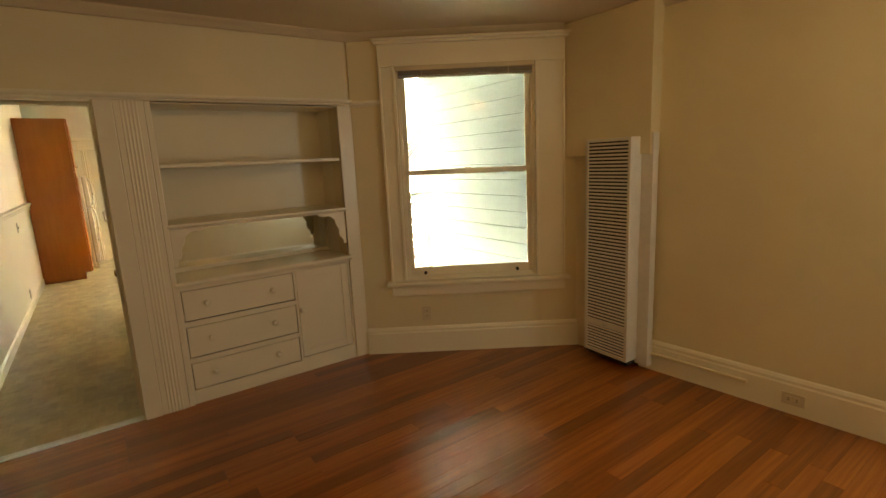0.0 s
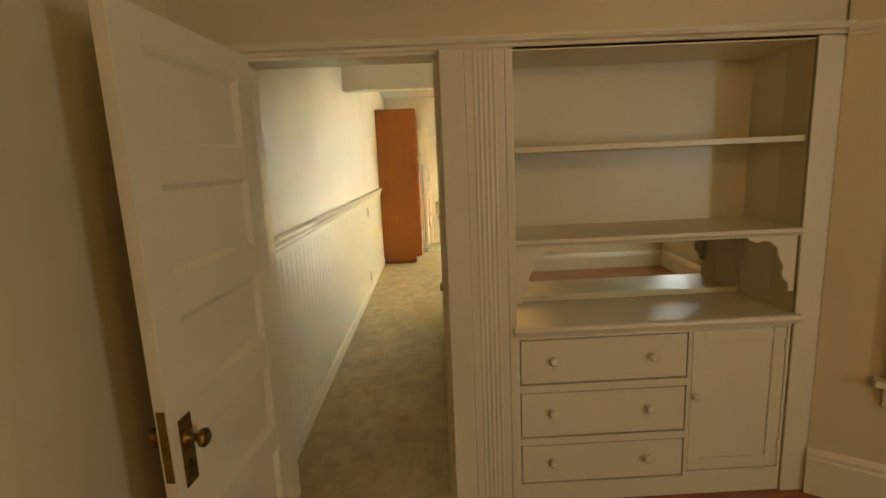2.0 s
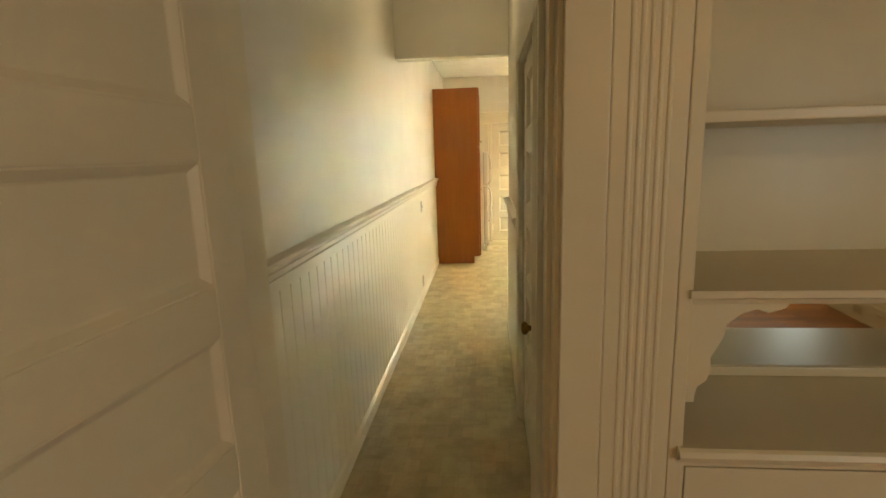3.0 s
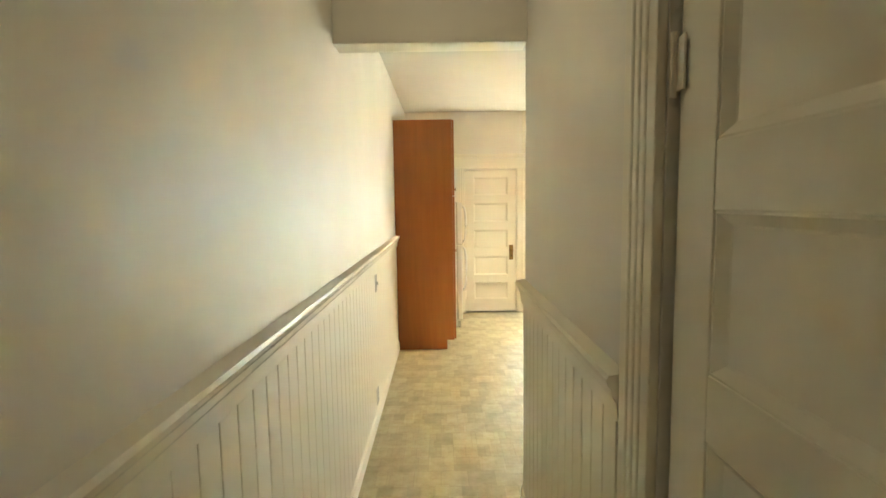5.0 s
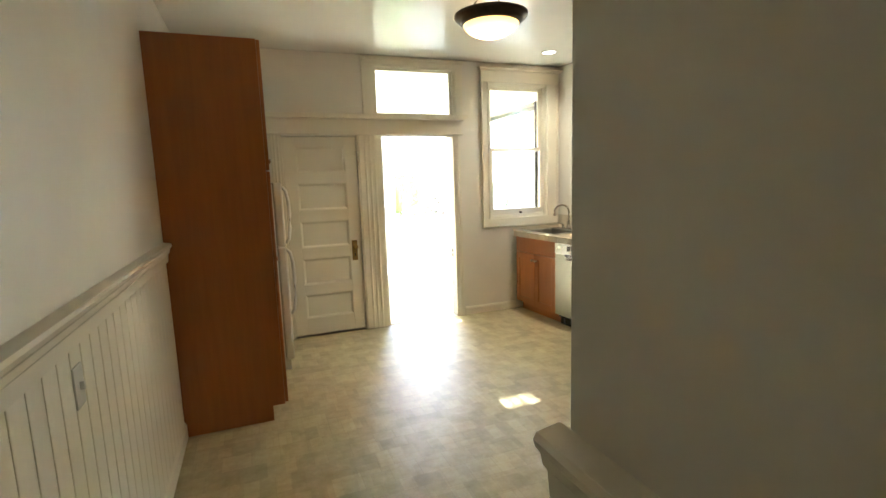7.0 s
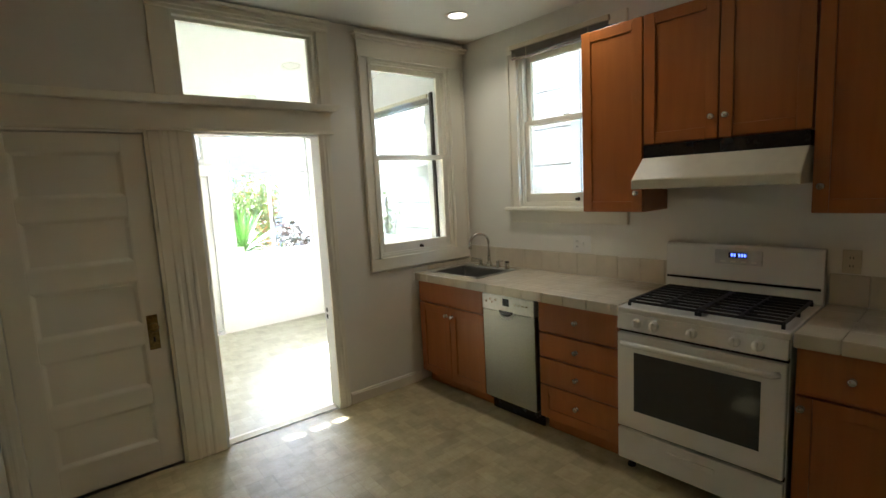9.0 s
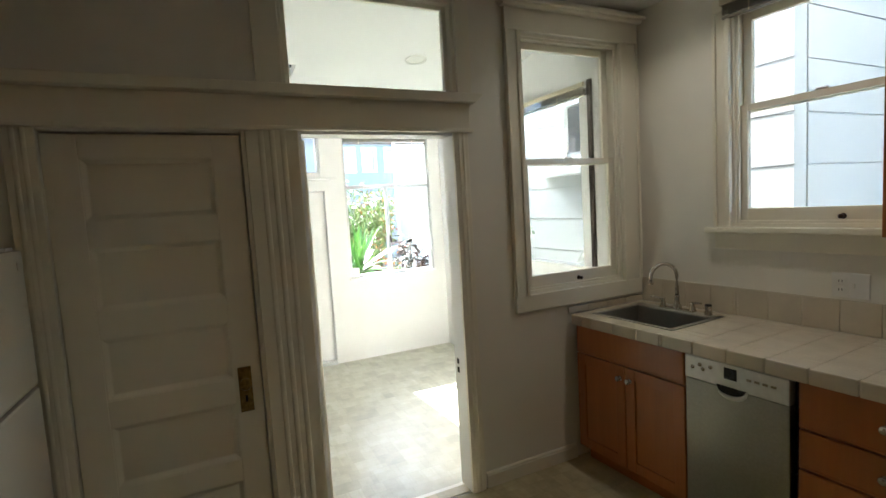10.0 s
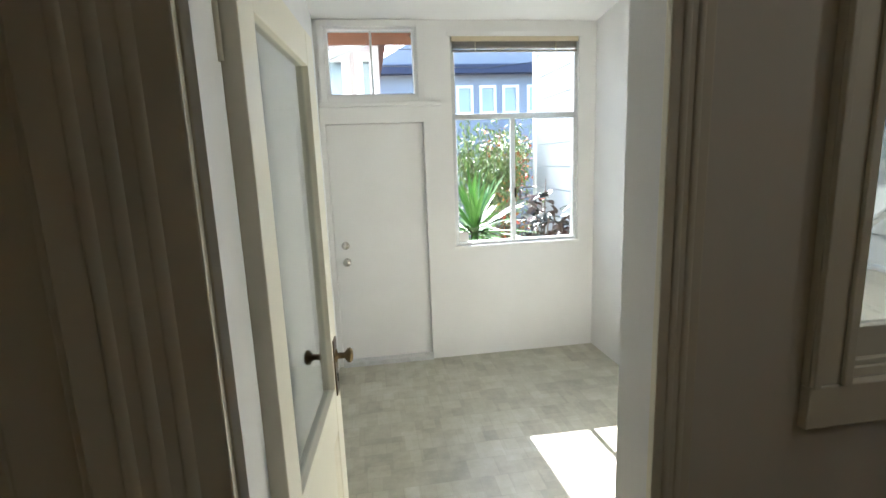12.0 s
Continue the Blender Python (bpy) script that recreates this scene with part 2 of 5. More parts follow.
def lathe(profile, n=24, m=None):
    bm = bmesh.new()
    rings = []
    for r, z in profile:
        rings.append([bm.verts.new((r * math.cos(2 * math.pi * k / n), r * math.sin(2 * math.pi * k / n), z)) for k in range(n)] if r > 1e-5 else [bm.verts.new((0, 0, z))])
    for a, b in zip(rings, rings[1:]):
        for k in range(n):
            f = [a[k % len(a)], a[(k + 1) % len(a)], b[(k + 1) % len(b)], b[k % len(b)]]
            f = list(dict.fromkeys(f))
            if len(f) > 2:
                bm.faces.new(f).smooth = True
    bmesh.ops.recalc_face_normals(bm, faces=bm.faces)
    if m is not None:
        bm.transform(m)
    return bm


def tube(points, r, n=10):
    bm, rings = bmesh.new(), []
    pts = [Vector(p) for p in points]
    for k, p in enumerate(pts):
        d = (pts[min(k + 1, len(pts) - 1)] - pts[max(k - 1, 0)]).normalized()
        q = d.to_track_quat("Z", "Y").to_matrix()
        rr = r[k] if isinstance(r, (list, tuple)) else r
        rings.append([bm.verts.new(p + q @ Vector((rr * math.cos(2 * math.pi * j / n), rr * math.sin(2 * math.pi * j / n), 0))) for j in range(n)])
    for a, b in zip(rings, rings[1:]):
        for j in range(n):
            bm.faces.new((a[j], a[(j + 1) % n], b[(j + 1) % n], b[j])).smooth = True
    bm.faces.new(rings[0][::-1])
    bm.faces.new(rings[-1])
    bmesh.ops.recalc_face_normals(bm, faces=bm.faces)
    return bm


def prism(outline, depth, m=None, bev=0.0):
    """An outline in x, z pushed along y from 0 to depth."""
    bm = bmesh.new()
    a = [bm.verts.new((x, 0, z)) for x, z in outline]
    b = [bm.verts.new((x, depth, z)) for x, z in outline]
    bm.faces.new(a)
    bm.faces.new(b[::-1])
    for k in range(len(a)):
        j = (k + 1) % len(a)
        bm.faces.new((a[k], b[k], b[j], a[j]))
    bmesh.ops.recalc_face_normals(bm, faces=bm.faces)
    if bev:
        bmesh.ops.bevel(bm, geom=bm.edges[:], offset=bev, segments=1, affect="EDGES", clamp_overlap=True)
    if m is not None:
        bm.transform(m)
        bmesh.ops.recalc_face_normals(bm, faces=bm.faces)
    return bm


def mesh(name, bm, mat):
    me = bpy.data.meshes.new(name)
    bm.to_mesh(me)
    bm.free()
    me.materials.append(mat)
    return me


def part(name, bm, mat, parent, label=""):
    ob = new(name, mesh(name, bm, mat))
    ob.parent = parent
    if label:
        ob["label"] = label
    return ob


def thing(name, m, label, category, group="", kind=""):
    ob = new(name)
    ob.empty_display_size = 0.1
    ob.matrix_world = m
    return tagged(ob, label, category, group, kind)


def solid(name, bm, mat, m=None, label="", category="", group="", kind="structure"):
    ob = new(name, mesh(name, bm, mat))
    if m is not None:
        ob.matrix_world = m
    return tagged(ob, label, category, group, kind)


def wall_mesh(length, height, thick, holes=(), z0=0.0):
    """A wall along x from 0, its face at y=0 and its back at y=thick, with rectangular openings (x0, x1, z0, z1) cut through."""
    xs = sorted({0.0, length, *(v for h in holes for v in h[:2])})
    zs = sorted({z0, height, *(v for h in holes for v in h[2:])})
    filled = {(i, k) for i in range(len(xs) - 1) for k in range(len(zs) - 1)
              if not any(h[0] <= (xs[i] + xs[i + 1]) / 2 <= h[1] and h[2] <= (zs[k] + zs[k + 1]) / 2 <= h[3] for h in holes)}
    bm, seen = bmesh.new(), {}

    def v(i, k, s):
        if (i, k, s) not in seen:
            seen[i, k, s] = bm.verts.new((xs[i], thick * s, zs[k]))
        return seen[i, k, s]

    for i, k in filled:
        bm.faces.new((v(i, k, 0), v(i + 1, k, 0), v(i + 1, k + 1, 0), v(i, k + 1, 0)))
        bm.faces.new((v(i, k, 1), v(i, k + 1, 1), v(i + 1, k + 1, 1), v(i + 1, k, 1)))
        for (di, dk), (a, b) in {(-1, 0): ((i, k + 1), (i, k)), (1, 0): ((i + 1, k), (i + 1, k + 1)), (0, -1): ((i, k), (i + 1, k)), (0, 1): ((i + 1, k + 1), (i, k + 1))}.items():
            if (i + di, k + dk) not in filled:
                bm.faces.new((v(*a, 0), v(*a, 1), v(*b, 1), v(*b, 0)))
    bmesh.ops.recalc_face_normals(bm, faces=bm.faces)
    return bm


def along(p, q):
    """The pose of a wall that runs from p to q on the floor, its room to the right of that way (y points away from the room)."""
    return pose(p[0], p[1], 0, 0, 0, math.degrees(math.atan2(q[1] - p[1], q[0] - p[0])))


def far(p, q):
    return math.hypot(q[0] - p[0], q[1] - p[1])


def floor_mesh(outline, z0, z1):
    return prism([(x, -y) for x, y in outline], z1 - z0, Matrix.Translation((0, 0, z0)) @ Matrix.Rotation(radians(90), 4, "X"))


def base_profile(h, t):
    return [(0, 0), (-t, 0), (-t, h * 0.78), (-t * 0.72, h * 0.82), (-t * 0.72, h * 0.9), (-t * 0.35, h * 0.97), (0, h)]


def run(profile, length, bev=0.0):
    """A moulding of the profile (y, z) run along x."""
    return prism(profile, length, Matrix(((0, 1, 0, 0), (1, 0, 0, 0), (0, 0, 1, 0), (0, 0, 0, 1))))


def baseboard(p, q, h=0.2, t=0.022, mat=None):
    return solid("baseboard", run(base_profile(h, t), far(p, q)), mat or TRIM, along(p, q), "ivory painted moulded baseboard along the wall", "baseboard")


def fluted(width, height, depth, ridges):
    """A fluted casing board: face at y=-depth, ridges across its middle."""
    bm = box(0, width, -depth, 0, 0, height, 0.004)
    step = width * 0.62 / ridges
    for k in range(ridges):
        x = width * 0.19 + step * (k + 0.5)
        prof = [(x + math.cos(a) * min(step * 0.3, 0.012), -depth - math.sin(a) * min(step * 0.14, 0.004)) for a in [math.pi * j / 6 for j in range(7)]]
        col = bmesh.new()
        lo, hi = [col.verts.new((a, b, 0.0)) for a, b in prof], [col.verts.new((a, b, height)) for a, b in prof]
        for j in range(6):
            col.faces.new((lo[j], hi[j], hi[j + 1], lo[j + 1])).smooth = True
        bmesh.ops.recalc_face_normals(col, faces=col.faces)
        merge(bm, col)
    return bm


def knob_mesh(r=0.018, out=0.035, m=None):
    return lathe([(r * 0.9, 0), (r * 0.9, 0.004), (r * 0.42, 0.008), (r * 0.4, out * 0.5), (r * 0.95, out * 0.68), (r, out * 0.85), (r * 0.7, out * 0.97), (0, out)], 16, m)


OUT = Matrix.Rotation(radians(90), 4, "X")  # turns a lathe's z to -y, out of a face


def sloped_frame(bm, x0, x1, z0, z1, inset, y0, y1):
    """Sticking round a sunk panel: a small step, then a slope down to the panel's face."""
    rings = []
    for d, y in ((0.0, y0), (0.004, y0), (inset - 0.004, y1), (inset, y1 + (y1 - y0) * 0.12)):
        rings.append([bm.verts.new(p) for p in ((x0 + d, y, z0 + d), (x1 - d, y, z0 + d), (x1 - d, y, z1 - d), (x0 + d, y, z1 - d))])
    made = []
    for p, q in zip(rings, rings[1:]):
        for k in range(4):
            f = (p[k], p[(k + 1) % 4], q[(k + 1) % 4], q[k])
            made.append(bm.faces.new(f if y1 > y0 else f[::-1]))
    return made


def panel_door(name, m, w, h, rails, label, t=0.04, knob_x=None, knob_z=0.85, stile=0.115, glass_above=None, kind="structure", knob_mat=None, both=False):
    """A framed panel door, hinge at x=0, face at y=0, thickness behind. rails: (z0, z1) of each rail, bottom to top."""
    d = thing(name, m, label, "door", kind=kind)
    part("stile", box(0, stile, 0, t, 0, h, 0.003), TRIM, d)
    part("stile", box(w - stile, w, 0, t, 0, h, 0.003), TRIM, d)
    for a, b in rails:
        part("rail", box(stile, w - stile, 0.0008, t - 0.0008, a, b, 0.003), TRIM, d)
    for (_, a), (b, _) in zip(rails, rails[1:]):
        if glass_above is not None and a >= glass_above:
            pane = part("pane", box(stile - 0.004, w - stile + 0.004, t * 0.45, t * 0.55, a - 0.004, b + 0.004), GLASS, d, "clear glass pane")
            pane.visible_shadow = False
            continue
        bm = box(stile - 0.004, w - stile + 0.004, 0.018, t - 0.018, a - 0.004, b + 0.004)
        for y0, y1 in ((0.004, 0.0165), (t - 0.004, t - 0.0165)):
            sloped_frame(bm, stile, w - stile, a, b, 0.024, y0, y1)
        part("panel", bm, TRIM, d)
    if knob_x is not None:
        mat = knob_mat or BRASS
        sides = ((1, 0.0), (-1, t)) if both else ((1, 0.0),)
        for s, y in sides:
            turn = Matrix.Translation((knob_x, y, 0)) @ Matrix.Diagonal((1, s, 1, 1))
            p = part("knob_plate", box(-0.028, 0.028, -0.005, 0, knob_z - 0.12, knob_z + 0.085, 0.002), mat, d, "worn brass plate")
            p.matrix_local = turn
            k = part("knob", knob_mesh(0.027, 0.062, Matrix.Translation((0, -0.004, knob_z + 0.02)) @ OUT), mat, p, "round brass knob")
            part("keyhole", box(-0.005, 0.005, -0.0075, -0.0045, knob_z - 0.075, knob_z - 0.045, 0.002), DARKHOLE, p)
    return d


def hinge(door, x, y, z):
    h = part("hinge", box(-0.03, 0.03, -0.004, 0, -0.045, 0.045, 0.001), TRIM, door, "paint-coated butt hinge")
    h.location = (x, y, z)
    part("pin", lathe([(0.007, -0.055), (0.007, 0.055)], 8, Matrix.Translation((0, -0.006, 0))), TRIM, h)


def frame_bars(w, h, t, y0, y1, bottom=None, top=None):
    bm = box(0, t, y0, y1, 0, h, 0.003)
    box(w - t, w, y0, y1, 0, h, 0.003, bm)
    box(t, w - t, y0 + 0.001, y1 - 0.001, 0, bottom or t, 0.003, bm)
    box(t, w - t, y0 + 0.001, y1 - 0.001, h - (top or t), h, 0.003, bm)
    return bm


def sash(parent, x, z, w, h, y, t=0.045, bottom=None, mat=None, top=None):
    s = part("sash", frame_bars(w, h, t, y, y + 0.035, bottom, top), mat or TRIM, parent)
    s.location = (x, 0, z)
    g = part("pane", box(t - 0.004, w - t + 0.004, y + 0.015, y + 0.019, (bottom or t) - 0.004, h - (top or t) + 0.004), GLASS, s, "clear glass pane")
    g.visible_shadow = False
    return s


def lift(parent, x, y, z):
    return part("sash_lift", lathe([(0.014, 0), (0.012, 0.006), (0.007, 0.02), (0.011, 0.028), (0, 0.034)], 10, Matrix.Translation((x, y, z)) @ OUT), BRONZE, parent, "dark bronze sash lift")


def hung_window(name, m, w, h, mid, case, label, head=0.12, sill=True, apron=0.09, depth=0.14, lifts=(0.5,), cornice=True, left_case=None, right_case=None, drop=0.0):
    """A double-hung window in its opening: origin at the opening's lower left, y into the wall."""
    win = thing(name, m, label, "window", kind="structure")
    lc, rc = left_case or case, right_case or case
    part("jamb_lining", frame_bars(w, h, 0.02, 0.0, depth), TRIM, win)
    for x0, x1 in ((-lc, 0.004), (w - 0.004, w + rc)):
        bm = box(x0, x1, -0.02, -0.001, -drop, h, 0.003)
        inner = (x1 - 0.022, x1) if x0 < 0 else (x0, x0 + 0.022)
        box(inner[0], inner[1], -0.03, -0.02, -drop, h, 0.004, bm)
        outer = (x0, x0 + 0.018) if x0 < 0 else (x1 - 0.018, x1)
        box(outer[0], outer[1], -0.034, -0.02, -drop, h, 0.004, bm)
        part("casing", bm, TRIM, win)
    part("head_casing", box(-lc, w + rc, -0.024, -0.001, h + 0.001, h + head, 0.003), TRIM, win)
    if cornice:
        bm = box(-lc - 0.02, w + rc + 0.02, -0.05, -0.001, h + head, h + head + 0.022, 0.005)
        box(-lc - 0.035, w + rc + 0.035, -0.068, -0.001, h + head + 0.022, h + head + 0.04, 0.004, bm)
        part("cornice", bm, TRIM, win)
    if sill:
        part("window_sill", box(-lc - 0.035, w + rc + 0.035, -0.065, 0.03, -0.03, 0.0, 0.006), TRIM, win)
        part("apron", box(-lc, w + rc, -0.022, -0.001, -0.03 - apron, -0.031, 0.004), TRIM, win)
    else:
        part("apron", box(-lc, w + rc, -0.024, -0.001, -drop - apron, -drop, 0.004), TRIM, win)
    part("stop_bead", frame_bars(w - 0.04, h - 0.04, 0.014, 0.008, 0.026), TRIM, win).location = (0.02, 0, 0.02)
    up = sash(win, 0.022, mid - 0.02, w - 0.044, h - mid - 0.002, 0.075, 0.042, 0.04)
    low = sash(win, 0.022, 0.022, w - 0.044, mid - 0.004, 0.034, 0.042, 0.075, None, 0.034)
    for f in lifts:
        lift(low, (w - 0.044) * f, 0.033, 0.03)
    part("sash_lock", box(-0.025, 0.025, 0.03, 0.05, 0, 0.012, 0.004), NICKEL, win).location = (w * 0.5, 0, mid + 0.018)
    return win


def outlet(m, label, mat=None, name="wall_outlet", category="outlet"):
    o = thing(name, m, label, category)
    part("cover_plate", box(-0.036, 0.036, -0.006, 0, -0.057, 0.057, 0.004), mat or ALMOND, o)
    for z in (-0.02, 0.02):
        r = part("receptacle", box(-0.016, 0.016, -0.009, -0.005, z - 0.013, z + 0.013, 0.004), mat or ALMOND, o)
        for x in (-0.006, 0.006):
            part("slot", box(x - 0.0015, x + 0.0015, -0.0096, -0.0088, z - 0.006, z + 0.005), DARKHOLE, r)
    return o


def light_switch(m, label, w=0.07, mat=None):
    o = thing("light_switch", m, label, "switch")
    part("cover_plate", box(-w / 2, w / 2, -0.006, 0, -0.058, 0.058, 0.004), mat or WHITE, o)
    part("toggle", box(-0.005, 0.005, -0.018, -0.005, -0.012, 0.012, 0.003), mat or WHITE, o)
    return o


def mini_blind(m, w, label, drop=0.06):
    b = thing("mini_blind", m, label, "blind")
    part("headrail", box(-0.004, w + 0.004, -0.036, 0.01, -0.03, 0.004, 0.004), ALMOND, b, "pale ivory headrail")
    n = 7
    for k in range(n):
        part("slat", box(0.005, w - 0.005, -0.026, 0.006, -0.034 - k * drop / n, -0.0315 - k * drop / n), BLIND, b)
    for x in (w * 0.18, w * 0.82):
        part("ladder_cord", box(x - 0.003, x + 0.003, -0.029, -0.026, -0.05 - drop, -0.03), ALMOND, b)
    part("bottom_rail", box(0.003, w - 0.003, -0.024, 0.004, -0.05 - drop, -0.036 - drop, 0.003), BLIND, b)
    return b


# ---- structure: dining room ----
IVORY, TRIM = TRIM, CREAM
DY, DH = 0.68, 2.47
D1, D2, D3, D4 = (2.445, 0.665), (3.89, -0.35), (3.845, -0.80), (3.987, -3.2)
wl = solid("wall_dining_back", wall_mesh(2.75, DH, 0.15, [(0.25, 1.01, 0.0, 1.965), (1.295, 2.485, 0.0, 1.96)]), WALL_DINING, pose(-0.15, DY, 0), "cream painted plaster wall with doorway and built-in niche", "wall")
solid("wall_dining_window", wall_mesh(far(D1, D2) + 0.1, DH, 0.15, [(0.345, 1.385, 0.60, 2.225)]), WALL_DINING, along(D1, D2), "cream painted angled wall with a tall window", "wall")
SIDE = along((3.832, -0.3), D4)
solid("wall_dining_right", wall_mesh(far((3.83, -0.3), D4), DH, 0.15, [(2.13, 2.75, 0.6, 2.2)]), WALL_DINING, SIDE, "cream painted plaster wall with an added window opening at its end", "wall")
solid("wall_dining_rear", wall_mesh(4.4, DH, 0.15), WALL_DINING, along((4.2, -3.2), (-0.2, -3.2)), "bare cream painted plaster wall", "wall")
solid("wall_dining_left", wall_mesh(3.88, DH, 0.15), WALL_DINING, along((-0.15, -3.2), (-0.15, DY)), "cream painted plaster wall behind the open door", "wall")
solid("ceiling_dining", box(-0.4, 4.4, -3.4, 0.9, DH, DH + 0.1), CEIL_D, None, "brownish cream plaster ceiling", "ceiling")
cove = [(0.0, 0.0), (0.0, -0.055), (-0.012, -0.05), (-0.03, -0.028), (-0.052, -0.01), (-0.058, 0.0)]
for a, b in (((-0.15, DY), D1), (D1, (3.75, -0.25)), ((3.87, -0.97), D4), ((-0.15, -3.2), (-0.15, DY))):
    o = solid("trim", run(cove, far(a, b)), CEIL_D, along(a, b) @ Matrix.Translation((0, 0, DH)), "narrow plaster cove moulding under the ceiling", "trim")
chim = solid("chimney_breast", box(3.76, 3.95, -0.965, -0.16, 1.515, DH, 0.006), WALL_DINING, None, "boxed-out plaster chimney breast above the heater", "wall")
baseboard(D1, D2, 0.215)
baseboard((3.852, -0.88), D4, 0.22)
baseboard((-0.15, -3.2), (-0.15, DY), 0.215)
baseboard((3.98, -3.2), (-0.14, -3.2), 0.215)
rail_p = [(0, 0), (-0.012, 0), (-0.018, 0.012), (-0.032, 0.018), (-0.04, 0.03), (-0.04, 0.04), (0, 0.045)]
solid("trim", run(rail_p, far((-0.15, DY), D1)), TRIM, along((-0.15, DY), D1) @ Matrix.Translation((0, 0, 1.966)), "ivory plate rail moulding over door and niche", "trim")
solid("trim", run(rail_p, 0.225), TRIM, along(D1, D2) @ Matrix.Translation((0, 0, 1.955)), "ivory plate rail moulding beside the window", "trim")
solid("trim", box(0.0, 2.54, -0.004, -0.001, 2.012, 2.14, 0.001), WALL_DINING, pose(-0.1, DY, 0), "flat cream frieze board above the plate rail", "trim")
solid("trim", fluted(0.155, 1.965, 0.02, 5), TRIM, pose(0.955, DY, 0), "fluted ivory pilaster beside the doorway", "trim")
solid("trim", box(0.86, 0.954, 0.655, 0.68, 0, 1.965, 0.004), TRIM, None, "ivory door casing board", "trim")
solid("trim", box(1.111, 1.143, 0.66, 0.68, 0, 1.965, 0.004), TRIM, None, "narrow ivory casing strip", "trim")
solid("trim", box(2.338, 2.47, 0.668, 0.68, 0, 1.965, 0.002), TRIM, None, "ivory casing board beside the niche", "trim")
solid("trim", box(-0.02, 0.1, 0.655, 0.68, 0, 1.965, 0.004), TRIM, None, "ivory door casing board", "trim")
jm = box(0.098, 0.11, 0.678, 0.836, 0, 1.957)
box(0.85, 0.862, 0.678, 0.836, 0, 1.957, 0, jm)
box(0.098, 0.862, 0.678, 0.836, 1.953, 1.966, 0, jm)
box(0.838, 0.85, 0.73, 0.77, 0, 1.95, 0.002, jm)
solid("trim", jm, TRIM, None, "ivory door jamb lining", "trim")
solid("threshold", box(0.11, 0.85, 0.675, 0.735, -0.003, 0.009, 0.003), ALU, None, "worn metal threshold strip between wood and vinyl", "threshold")

hung_window("window_1", along(D1, D2) @ pose(0.345, 0, 0.60), 1.04, 1.625, 0.845, 0.115, "tall ivory double-hung window with dark sash lifts", 0.155, lifts=(0.13, 0.87), left_case=0.12, right_case=0.22)
# Unseen window added for the fill lamp; the sheet behind blocks the sky.
hung_window("window_9", SIDE @ pose(2.13, 0, 0.6), 0.62, 1.6, 0.84, 0.115, "ivory double-hung side window, unseen, added to hold a fill lamp", 0.155)
shade = thing("sky_block", SIDE @ pose(2.13, 0.152, 0.6), "white sheet added behind the side window to shut out the sky", "blind")
part("blocking_sheet", box(-0.02, 0.64, 0.0, 0.006, -0.02, 1.62), WHITE, shade)
mini_blind(along(D1, D2) @ pose(0.365, -0.002, 2.222), 1.0, "taupe mini blind drawn up at the window head", 0.03)
outlet(along(D1, D2) @ pose(0.488, 0, 0.325), "almond duplex outlet above the baseboard")
outlet(along((3.852, -0.917), D4) @ pose(0.908, -0.024, 0.095, 0, 90, 0), "almond duplex outlet laid sideways in the baseboard")
cable = thing("cable_cover", along((3.852, -0.917), D4) @ pose(0, -0.024, 0.115), "cream cable cover strip along the baseboard", "cable cover")
part("strip", box(0.0, 0.67, -0.016, 0, 0, 0.02, 0.004), WALL_DINING, cable)


def thermostat(m):
    t = thing("thermostat", m, "old tan wall thermostat with a dial and lever slot", "thermostat")
    tan = plain("tan_enamel", (0.36, 0.30, 0.19), 0.4, 0.2, 0.1)
    part("back_plate", box(-0.042, 0.042, -0.008, 0, -0.062, 0.062, 0.003), tan, t)
    part("housing", box(-0.036, 0.038, -0.032, -0.008, -0.056, 0.056, 0.006), tan, t)
    part("lever_slot", box(-0.029, -0.022, -0.0335, -0.031, -0.045, 0.045, 0.0005), DARKHOLE, t)
    part("dial", lathe([(0.013, 0), (0.013, 0.005), (0.009, 0.008), (0, 0.008)], 16, Matrix.Translation((0.014, -0.032, 0.022)) @ OUT), NICKEL, t, "small round nickel dial")
    part("label_plate", box(-0.008, 0.03, -0.0338, -0.0315, -0.044, -0.014, 0.001), ALMOND, t)
    part("label_line", box(-0.003, 0.025, -0.0345, -0.0335, -0.031, -0.029), DARKHOLE, t)


thermostat(along((-0.15, -3.2), (-0.15, DY)) @ pose(2.72, 0, 1.5))


